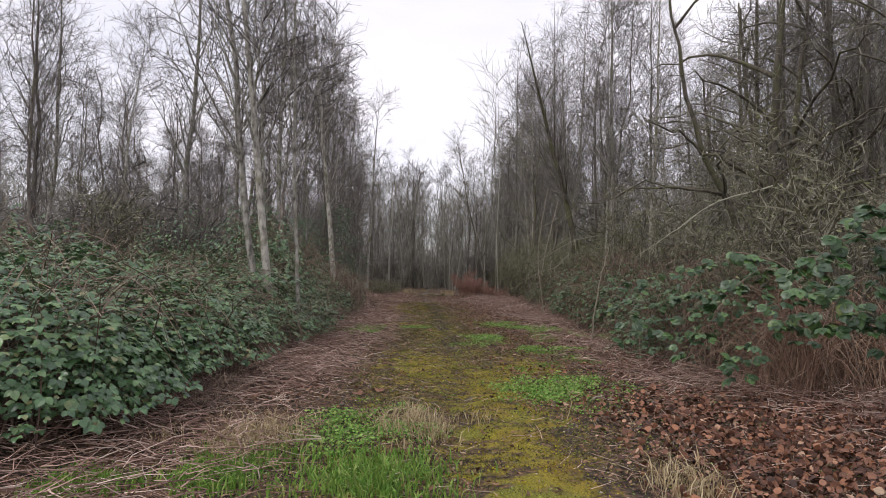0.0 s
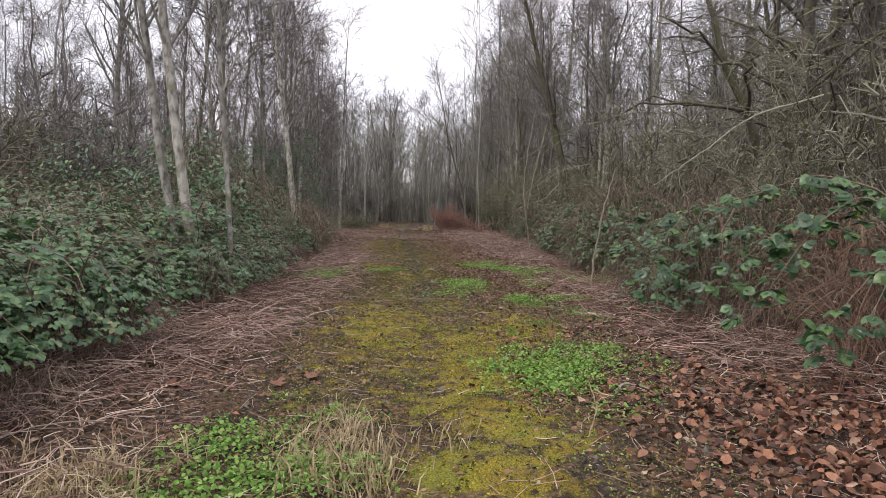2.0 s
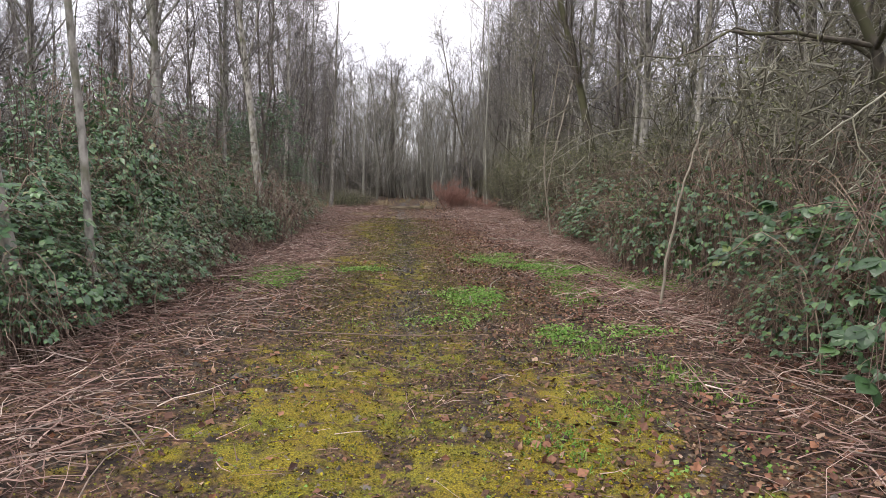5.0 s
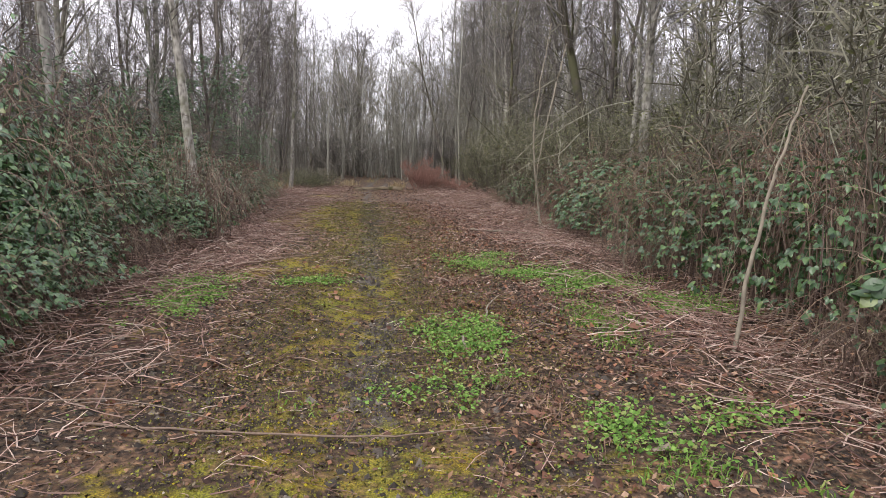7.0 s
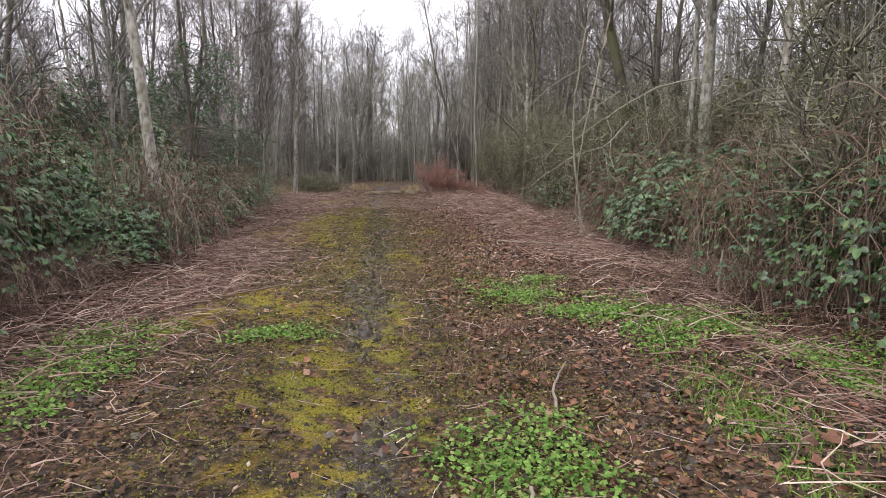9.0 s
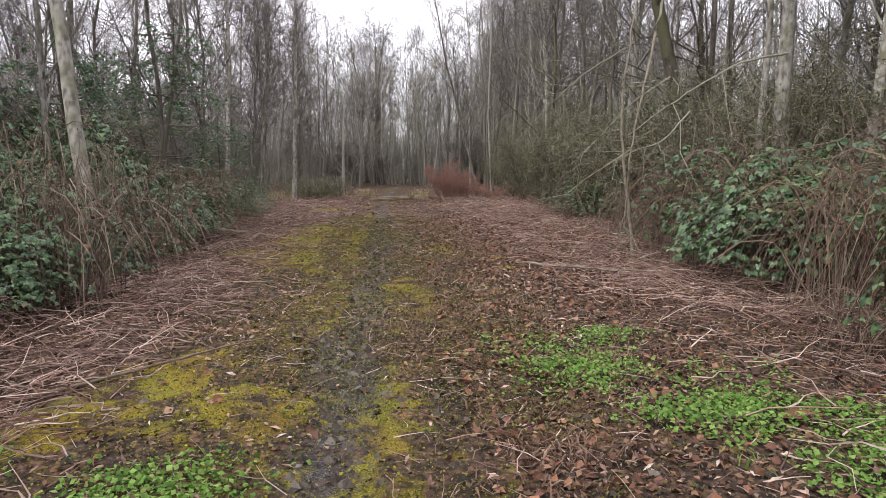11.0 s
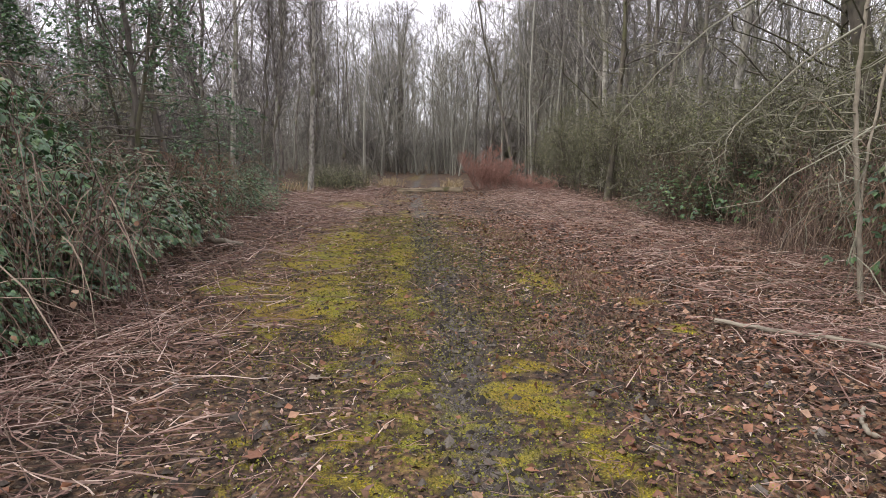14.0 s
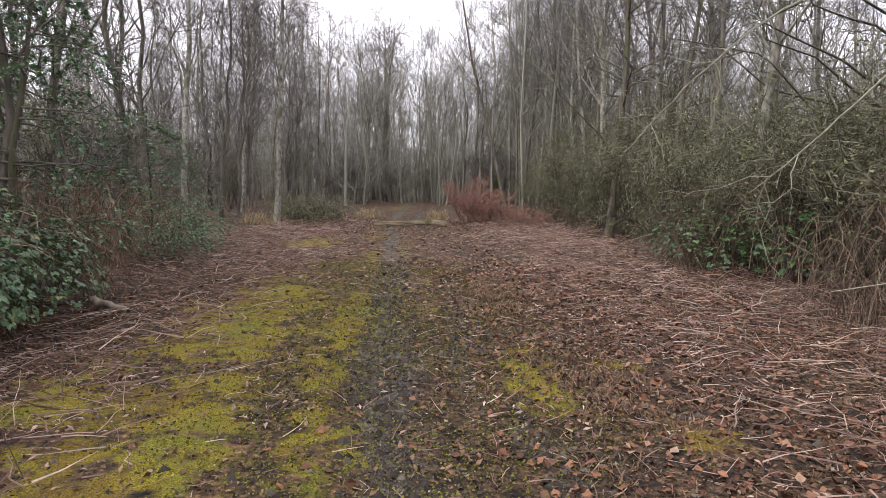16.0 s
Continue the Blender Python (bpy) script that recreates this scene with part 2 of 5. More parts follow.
def value_noise(x, y, seed):
    """Smooth noise from 0 to 1 with cells one metre wide."""
    xi, yi = np.floor(x).astype(np.int64), np.floor(y).astype(np.int64)
    fx, fy = x - xi, y - yi
    fx, fy = fx * fx * (3 - 2 * fx), fy * fy * (3 - 2 * fy)

    def h(a, b):
        q = np.sin(a * 127.1 + b * 311.7 + seed * 74.7) * 43758.5453
        return q - np.floor(q)
    return (h(xi, yi) * (1 - fx) + h(xi + 1, yi) * fx) * (1 - fy) + (h(xi, yi + 1) * (1 - fx) + h(xi + 1, yi + 1) * fx) * fy


def fbm(x, y, scale, seed, octaves=4):
    t, a, tot = 0, 1.0, 0
    for o in range(octaves):
        t = t + a * value_noise(x * scale * 2 ** o, y * scale * 2 ** o, seed + o)
        tot += a
        a *= 0.55
    return t / tot


# ---- the track: where moss, mud, herbs and grass grow (centre x, y, half width, half length) ----
MOSS_A = [(0.62, 5.63, 0.65, 1.16), (-0.18, 10.97, 0.86, 3.06), (0.9, 8.42, 0.9, 1.29), (-0.04, 16.03, 0.71, 2.11), (-1.59, 25.43, 0.71, 2.15), (1.17, 10.76, 0.23, 0.62), (0.09, 9.08, 0.29, 0.4), (-1.86, 15.05, 0.25, 0.26), (0.21, 17.29, 0.26, 1.1), (-1.96, 28.79, 0.94, 3.62), (-1.12, 18.92, 0.46, 1.14), (-0.06, 14.43, 0.48, 0.6), (-0.12, 12.92, 0.21, 0.14), (-1.73, 27.83, 0.69, 2.37), (-0.8, 28.34, 0.48, 2.95), (-1.24, 19.37, 0.46, 0.7), (-0.28, 18.36, 0.37, 0.53), (0.23, 17.89, 0.18, 0.62), (0.29, 22.47, 0.28, 0.75), (-1.69, 27.35, 0.47, 1.38), (-2.44, 25.57, 0.41, 0.42), (-0.6, 25.31, 0.26, 1.13), (-0.95, 23.84, 0.31, 0.51), (0.18, 22.57, 0.18, 0.64), (0.95, 26.63, 0.27, 0.84), (-0.6, 18.6, 0.36, 0.9), (0.3, 18.7, 0.2, 1.1), (-1.55, 18.2, 0.4, 0.6), (0.55, 21.4, 0.2, 0.8), (1.4, 10.6, 0.7, 1.6), (0.4, 12.4, 0.5, 1.2)]
MOSS_B = [(0.8, 4.7, 0.5, 1.1), (0.75, 7.0, 0.62, 1.3), (0.8, 9.6, 0.75, 1.2), (1.75, 24.06, 0.23, 0.21), (-1.74, 27.75, 0.51, 0.99), (-0.75, 28.63, 0.39, 1.64), (-2.43, 25.65, 0.45, 0.45), (-1.2, 24.88, 0.38, 0.31), (-0.44, 24.97, 0.26, 0.41), (0.91, 26.03, 0.3, 0.54), (1.64, 26.65, 0.3, 0.26), (1.83, 25.08, 0.32, 0.26), (-2.74, 37.42, 0.83, 1.49)]
HERB = [(-0.71, 6.0, 0.47, 0.75), (1.48, 8.23, 0.7, 0.61), (1.66, 8.53, 0.54, 0.78), (3.14, 17.7, 0.67, 0.72), (3.88, 16.78, 0.61, 0.51), (1.06, 14.94, 0.32, 0.52), (0.76, 13.62, 0.37, 0.29), (2.43, 12.92, 0.45, 0.29), (1.81, 12.89, 0.23, 0.23), (-1.95, 16.69, 0.45, 0.77), (-0.63, 17.52, 0.33, 0.26), (1.63, 19.41, 0.47, 0.58), (2.51, 18.55, 0.54, 0.6), (1.99, 20.14, 0.25, 0.19), (-0.77, 17.6, 0.29, 0.22), (1.99, 19.98, 0.26, 0.27), (1.6, 25.2, 0.07, 0.09), (1.2, 22.6, 0.06, 0.07)]
GRASS = [(-0.46, 4.63, 0.44, 0.51), (-1.52, 4.68, 0.28, 0.52), (-2.44, 4.3, 0.25, 0.27), (1.25, 10.3, 0.2, 0.3), (1.8, 10.7, 0.16, 0.3), (2.58, 15.97, 0.27, 0.99), (2.48, 11.52, 0.2, 0.47), (2.45, 15.24, 0.18, 0.69), (1.84, 12.36, 0.24, 0.24), (-0.24, 13.27, 0.1, 0.08)]
STRAW = [(-1.64, 5.61, 0.43, 0.56), (-0.21, 6.2, 0.33, 0.5), (1.78, 4.67, 0.21, 0.38), (0.5, 20.6, 0.32, 0.66), (1.57, 20.91, 0.28, 0.61), (1.3, 17.92, 0.39, 0.42)]
MUD = [(0.26, 14.42, 0.16, 2.08), (0.3, 13.2, 0.18, 0.53), (-0.11, 21.5, 0.15, 1.84), (-0.14, 19.47, 0.17, 0.89), (-0.18, 25.3, 0.21, 3.24), (-0.14, 22.73, 0.12, 0.95), (-0.43, 31.18, 0.17, 3.82), (0.39, 27.84, 0.15, 1.59), (-0.72, 23.01, 0.23, 0.34)]


def patchy(x, y, patches, seed, rough=0.55, soft=1.0):
    """0 to 1: inside ragged-edged patches."""
    best = np.zeros_like(x)
    n = fbm(x, y, 2.3, seed) - 0.5
    for px, py, w, l in patches:
        d = np.sqrt(((x - px) / (w * 1.15)) ** 2 + ((y - py) / (l * 1.15)) ** 2)
        best = np.maximum(best, np.clip((1.25 - d + n * 2 * rough) / soft, 0, 1))
    return best


def road_mid(y):
    return 0.35 - 0.05 * np.clip(y - 16, 0, 30)


def edge_left(y):
    return np.interp(y, [0, 6, 16, 22, 26, 32, 43, 50, 70], [-3.3, -3.3, -3.2, -3.7, -4.0, -4.6, -6.0, -6.8, -8])


def edge_right(y):
    return np.interp(y, [0, 8, 18, 24, 30, 45, 52, 70], [4.4, 3.9, 4.1, 4.6, 4.9, 4.4, 4.0, 3.0])


def ground_height(x, y):
    x, y = np.asarray(x, float), np.asarray(y, float)
    bank = 0.22 * np.clip((edge_left(y) - x + 0.6) / 2.0, 0, 1) + 0.22 * np.clip((x - edge_right(y) - 0.8) / 2.0, 0, 1)
    dip = -0.13 * np.exp(-((x - edge_right(y) + 0.1) / 0.45) ** 2) * np.clip(1 - np.abs(y - 18) / 8, 0, 1)
    ruts = -0.035 * np.exp(-((x - road_mid(y) + 0.15) / 0.22) ** 2) - 0.02 * np.exp(-((x - road_mid(y) - 1.1) / 0.3) ** 2)
    near = np.clip(1.5 - np.abs(x) / 20, 0, 1)
    rough = near * (0.07 * (fbm(x, y, 0.8, 3, 3) - 0.5) + 0.035 * (fbm(x, y, 5.0, 5, 2) - 0.5))
    return bank + dip + ruts + rough


def mossy(x, y):
    m = np.maximum(patchy(x, y, MOSS_A, 11), patchy(x, y, MOSS_B, 12))
    strip = np.clip(1 - np.abs(x - road_mid(y) + 0.3) / 1.5, 0, 1) * np.clip((fbm(x, y, 0.55, 31) - 0.36) * 4, 0, 1)
    worn = 1 - 0.45 * np.clip(1 - np.abs(y - 13.8) / 3.2, 0, 1)      # trodden thin where the mud begins
    return np.maximum(m, 0.72 * strip) * worn * (1 - 0.4 * np.exp(-((x - road_mid(y) + 0.15) / 0.25) ** 2) * np.clip((y - 14) / 4, 0, 1))


def muddy(x, y):
    x = x + 0.35 * (fbm(x * 0.3, y, 0.5, 45, 2) - 0.5)
    line = np.exp(-((x - road_mid(y) + 0.15) / 0.27) ** 2) * np.clip((y - 11) / 3, 0, 1) * np.clip((fbm(x, y, 0.7, 41) - 0.15) * 4, 0, 1)
    rut = np.exp(-((x - road_mid(y) - 0.8) / 0.2) ** 2) * np.clip((y - 20) / 3, 0, 1) * np.clip((fbm(x, y, 0.8, 43) - 0.3) * 4, 0, 1)
    return np.maximum(np.maximum(patchy(x, y, MUD, 21, 0.6), line), 0.75 * rut)


def ground_material():
    m, nd, ln, b = nodes_of("forest_floor", 0.95)

    def attr(name):
        a = nd.new("ShaderNodeAttribute")
        a.attribute_name = name
        return a.outputs["Fac"]

    def mask(src, n, gain, lo, hi):
        ma = nd.new("ShaderNodeMath")
        ma.operation = "MULTIPLY_ADD"
        ma.inputs[1].default_value = gain
        ln.new(n, ma.inputs[0])
        ln.new(src, ma.inputs[2])
        mr = nd.new("ShaderNodeMapRange")
        mr.interpolation_type = "SMOOTHSTEP"
        mr.inputs["From Min"].default_value, mr.inputs["From Max"].default_value = lo, hi
        ln.new(ma.outputs[0], mr.inputs["Value"])
        return mr.outputs["Result"]
    big = noise_node(nd, ln, 1.3, 5)
    mid = noise_node(nd, ln, 22, 8)
    fine = noise_node(nd, ln, 110, 5)
    base = ramp(nd, [(0.34, (0.016, 0.011, 0.008)), (0.48, (0.055, 0.037, 0.025)), (0.6, (0.12, 0.082, 0.053)), (0.72, (0.25, 0.175, 0.115))])
    ln.new(mid.outputs["Fac"], base.inputs["Fac"])
    tint = ramp(nd, [(0.35, (0.85, 0.82, 0.82)), (0.65, (1.2, 1.0, 0.82))])
    ln.new(big.outputs["Fac"], tint.inputs["Fac"])
    col = mixed(nd, ln, 1.0, base.outputs["Color"], tint.outputs["Color"], "MULTIPLY")
    damp = noise_node(nd, ln, 3.4, 6)
    wet = ramp(nd, [(0.38, (0.45, 0.43, 0.42)), (0.5, (0.95, 0.93, 0.9)), (0.62, (1.5, 1.42, 1.32))])
    ln.new(damp.outputs["Fac"], wet.inputs["Fac"])
    col = mixed(nd, ln, 1.0, col, wet.outputs["Color"], "MULTIPLY")
    mud = ramp(nd, [(0.38, (0.013, 0.011, 0.010)), (0.52, (0.048, 0.041, 0.036)), (0.66, (0.19, 0.17, 0.152))])
    ln.new(fine.outputs["Fac"], mud.inputs["Fac"])
    clump = noise_node(nd, ln, 4.5, 8)
    mud_mask = mask(attr("mud"), clump.outputs["Fac"], 2.6, 1.6, 2.3)
    col = mixed(nd, ln, mud_mask, col, mud.outputs["Color"])
    moss = ramp(nd, [(0.32, (0.075, 0.058, 0.009)), (0.5, (0.21, 0.175, 0.012)), (0.68, (0.42, 0.355, 0.02))])
    ln.new(fine.outputs["Fac"], moss.inputs["Fac"])
    green = ramp(nd, [(0.36, (0.72, 0.56, 0.9)), (0.48, (1.0, 0.93, 0.9)), (0.64, (0.72, 0.86, 1.0))])
    ln.new(big.outputs["Fac"], green.inputs["Fac"])
    mosscol = mixed(nd, ln, 1.0, moss.outputs["Color"], green.outputs["Color"], "MULTIPLY")
    moss_mask = mask(attr("moss"), clump.outputs["Fac"], 3.2, 2.0, 2.6)
    col = mixed(nd, ln, moss_mask, col, mosscol)
    ln.new(col, b.inputs["Base Color"])
    rough = nd.new("ShaderNodeMapRange")
    rough.inputs["To Min"].default_value, rough.inputs["To Max"].default_value = 0.95, 0.72
    ln.new(mud_mask, rough.inputs["Value"])
    ln.new(rough.outputs["Result"], b.inputs["Roughness"])
    hsum = nd.new("ShaderNodeMath")
    hsum.operation = "ADD"
    ln.new(mid.outputs["Fac"], hsum.inputs[0])
    ln.new(fine.outputs["Fac"], hsum.inputs[1])
    bumped(nd, ln, b, hsum.outputs[0], 0.7, 0.018)
    return m


def ground_sheet():
    def axis(lo, a, b, hi, step):
        mid = np.arange(a, b, step)
        grow = 1.2 ** np.arange(1, 50)
        up = b + np.cumsum(step * grow)
        dn = a - np.cumsum(step * grow)
        return np.concatenate([dn[dn > lo][::-1], mid, up[up < hi]])
    xs, ys = axis(-700, -4.5, 5.2, 700, 0.085), axis(-700, 0.5, 34.0, 900, 0.09)
    X, Y = np.meshgrid(xs, ys)
    v = np.stack([X, Y, ground_height(X, Y) + 0.015 * mossy(X, Y)], -1).reshape(-1, 3)
    i = np.arange(len(xs) * len(ys)).reshape(len(ys), len(xs))
    f = np.stack([i[:-1, :-1], i[:-1, 1:], i[1:, 1:], i[1:, :-1]], -1).reshape(-1, 4)
    me = mesh_of("ground", v, f, ground_material(), True)
    for name, fn in (("moss", mossy), ("mud", muddy)):
        me.attributes.new(name, "FLOAT", "POINT").data.foreach_set("value", fn(X, Y).ravel().astype(np.float32))
    return tagged(new("ground", me), "leaf-strewn mossy woodland track and forest floor", "ground", "", "structure")


ground_sheet()

# ---- placing ----
used = set()
built = []


def setdown(kind, x, y, turn=0.0, size=1.0, tall=None, sink=0.0, group=""):
    """The first placing moves the built thing itself, the next ones copy it."""
    m = pose(x, y, float(ground_height(x, y)) - sink, 0, 0, turn)
    if kind.name in used:
        ob = copy_thing(kind, m)
        ob.scale = (size, size, tall or size)
    else:
        used.add(kind.name)
        ob = kind
        ob.matrix_basis = m
    return tagged(ob, group=group)


def tree_kind(name, seed, height, r0, limbs, crown, reach, bark, twig, label, category="tree", lean=(0, 0), stems=1, sub=6, fine=5, cones=0, lift=0.5, bend=0.25, fork=0.0, thin=1.0, sides=9, spread=0.62, kink=0.035, leafy=0, split=False):
    """A bare tree: stems with limbs, and a crown of branchlets and twigs, rooted at the origin."""
    g = np.random.default_rng(seed)
    top = new(name)
    tagged(top, label, category)
    built.append(top)
    k = 12
    s = np.linspace(0, 1, k)
    P = np.zeros((stems, k, 3))
    R = np.zeros((stems, k))
    for i in range(stems):
        a = i * 2.4 + g.uniform(0, 6)
        out = fork * height * (stems > 1)
        h = height * g.uniform(0.75, 1.0) if i else height
        foot = 1.1 * r0 * (stems > 1)
        P[i, :, 0] = s * (lean[0] + out * math.cos(a)) + foot * math.cos(a)
        P[i, :, 1] = s * (lean[1] + out * math.sin(a)) + foot * math.sin(a)
        P[i, :, 2] = s * h - 0.15
        P[i, 1:, :2] += np.cumsum(g.normal(size=(k - 1, 2)) * bend * h / k / 4, axis=0)
        R[i] = r0 * (g.uniform(0.7, 1.0) if i else 1.0) * ((1 - s) ** 0.8 * 0.95 + 0.05)
        R[i, 0] *= 1.4
    L, u = sprout(P, limbs, 6, crown, 0.97, lambda q: reach * (1.08 - q) ** 0.6, spread, lift, g, kink)
    rl = np.minimum(r0 * 0.38 * (1.15 - u), 0.05)
    for i in range(stems):
        pieces = [tubes(P[i:i + 1], R[i:i + 1], sides)]
        own = slice(i * limbs, (i + 1) * limbs)
        if split:
            for j in range(i * limbs, (i + 1) * limbs):
                part("limb", mesh_of("limb", *tubes(L[j:j + 1], taper(1, 6, rl[j], 0.006 * thin), 5), bark, True), top)
        else:
            pieces.append(tubes(L[own], taper(limbs, 6, rl[own], 0.006 * thin), 4))
        part("trunk", mesh_of("trunk", *joined(pieces), bark, True), top)
    B, _ = sprout(L, sub, 3, 0.2, 1.0, reach * 0.36, 0.62, lift * 0.25, g, 0.04)
    pieces = [tubes(B, taper(len(B), 3, 0.010 * thin, 0.005 * thin), 3)]
    if fine:
        W, _ = sprout(B, fine, 2, 0.15, 1.0, reach * 0.17, 0.62, lift * 0.15, g, 0.06)
        pieces.append(tubes(W, taper(len(W), 2, 0.0055 * thin, 0.003 * thin), 3))
    if cones:
        tip = W[g.choice(len(W), cones), -1]
        drop = np.stack([tip + (0, 0, 0.01), tip, tip - (0, 0, 0.025), tip - (0, 0, 0.045)], 1)
        pieces.append(tubes(drop, np.tile([0.002, 0.012, 0.011, 0.002], (cones, 1)), 4))
    part("crown", mesh_of("crown", *joined(pieces), twig), top, kind="stuff")
    if leafy:
        q = B[g.integers(0, len(B), leafy), -1] + g.normal(size=(leafy, 3)) * 0.12
        geo = leaves(q, g.normal(size=(leafy, 3)) * 0.5 + (0, 0, 1), g.normal(size=(leafy, 3)), 0.055 * g.uniform(0.6, 1.4, leafy), 2, 1.1)
        part("foliage", mesh_of("foliage", *geo, M_OLIVE), top, "sparse small olive leaves", "stuff")
    return top


# ---- woods ----
near_kinds = [tree_kind("alder_tree", 10 + i, h, r, 36, c, 3.0, M_ALDER, M_TWIG, "slender bare alder with pale grey lichened bark", lean=(ln_, 0.3), cones=140, sub=6, fine=6, thin=0.9, spread=0.58, lift=0.4)
              for i, (h, r, ln_, c) in enumerate([(13, 0.085, 0.4, 0.2), (15, 0.11, -0.5, 0.25), (12, 0.07, 0.6, 0.15)])]
near_kinds += [tree_kind("bare_tree", 30 + i, h, r, 20, 0.2, 2.6, M_DARK, M_TWIG, "dark slender bare tree in dense winter wood", lean=(ln_, -0.2), stems=2, fork=0.06, sub=6, fine=5, thin=0.95, lift=0.45, spread=0.55)
               for i, (h, r, ln_) in enumerate([(14, 0.085, 0.4), (12.5, 0.075, -0.5)])]
far_kinds = [tree_kind("bare_tree", 50 + i, h, r, 24, 0.15, 3.0, M_DARK, M_TWIG, "dark slender bare tree in dense winter wood", bend=0.5, lean=(ln_, 0), sub=7, fine=5, thin=1.2, sides=6, lift=0.42, spread=0.55)
             for i, (h, r, ln_) in enumerate([(15, 0.085, 0.5), (13, 0.065, -1.1), (16, 0.10, 0.9), (14, 0.075, -0.4)])]
far_kinds += [tree_kind("alder_tree", 60, 14.5, 0.085, 22, 0.25, 2.8, M_ALDER, M_TWIG, "slender bare alder with pale grey lichened bark", lean=(0.5, 0), sub=7, fine=5, thin=1.2, sides=6, lift=0.42, spread=0.55)]
right_kinds = [tree_kind("mossy_tree", 70 + i, h, r, 26, 0.12, 3.4, M_MOSSY, M_TWIG_OLIVE, "bare tree with moss and lichen on trunk and boughs", lean=(-0.8, 0.2), sub=6, fine=6, thin=1.15, lift=0.2, spread=0.75, kink=0.09)
               for i, (h, r) in enumerate([(12, 0.10), (14, 0.13)])]
shrubs = [tree_kind("bare_shrub", 80 + i, h, 0.022, 5, 0.15, 1.2, b, tw, lb, "shrub", stems=7, fork=0.22, sub=4, fine=4, thin=1.4, sides=5, lift=0.4, bend=0.5, leafy=420 if tw is M_TWIG_OLIVE else 0)
          for i, (h, b, tw, lb) in enumerate([(3.4, M_DARK, M_TWIG, "leafless grey-brown shrub thicket of thin stems"), (2.8, M_MOSSY, M_TWIG_OLIVE, "leafless shrub with olive lichened twigs"),
                                              (4.2, M_MOSSY, M_TWIG_OLIVE, "tall leafless shrub with olive lichened twigs"), (3.8, M_DARK, M_TWIG, "leafless grey-brown shrub thicket of thin stems")])]

thickets = [tree_kind("leafy_thicket", 90 + i, h, 0.02, 5, 0.1, 1.3, M_MOSSY, M_TWIG_OLIVE, "dense twiggy thicket with small olive leaves and lichen", "shrub", stems=7, fork=0.24, sub=5, fine=3, thin=1.3, sides=5, lift=0.15, bend=0.5, leafy=1900)
            for i, h in enumerate([3.0, 3.8])]
spots = []


def free(x, y, gap):
    if any((x - a) ** 2 + (y - b) ** 2 < gap * gap for a, b in spots):
        return False
    spots.append((x, y))
    return True


# single trees that stand out: x, y, height, radius, lean, kind of bark
def single(name, seed, x, y, height, r, lean, bark, twig, label, **more):
    kind = tree_kind(name, seed, height, r, more.pop("limbs", 26), more.pop("crown", 0.3), more.pop("reach", 2.8), bark, twig, label, lean=lean, split=True, **more)
    spots.append((x, y))
    return setdown(kind, x, y)


ALDER_LABEL = "pale grey alder trunk rising behind the brambles"
single("alder_tree", 101, -3.10, 12.3, 13.5, 0.085, (-2.0, 0.4), M_ALDER, M_TWIG, ALDER_LABEL, crown=0.22, cones=200, bend=0.12)
single("alder_tree", 102, -3.55, 12.5, 12.5, 0.075, (-1.9, 0.5), M_ALDER, M_TWIG, ALDER_LABEL, crown=0.25, cones=200, bend=0.12)
single("alder_tree", 103, -2.86, 13.0, 11.0, 0.045, (-0.3, 0.2), M_ALDER, M_TWIG, "thin pale alder sapling beside the track", crown=0.3, cones=150, bend=0.12, reach=2.2)
single("alder_tree", 104, -3.85, 23.5, 12.0, 0.11, (-1.3, 0.2), M_ALDER, M_TWIG, "grey alder trunk draped with dead bramble canes", crown=0.3, cones=100, bend=0.12)
single("mossy_tree", 105, 6.55, 28.1, 13.0, 0.17, (-3.2, 0.3), M_MOSSY, M_TWIG, "leaning tree with moss along its dark trunk", crown=0.25, bend=0.1)
single("alder_tree", 111, 7.0, 26.0, 14.0, 0.15, (-0.3, 0.2), M_ALDER, M_TWIG, "thin pale alder at the edge of the track", crown=0.25, cones=120, bend=0.1, sub=7, fine=7)
single("alder_tree", 112, 6.72, 26.4, 13.0, 0.07, (-0.1, 0.2), M_ALDER, M_TWIG, "thin pale alder at the edge of the track", crown=0.3, cones=120, bend=0.1, sub=7, fine=7)


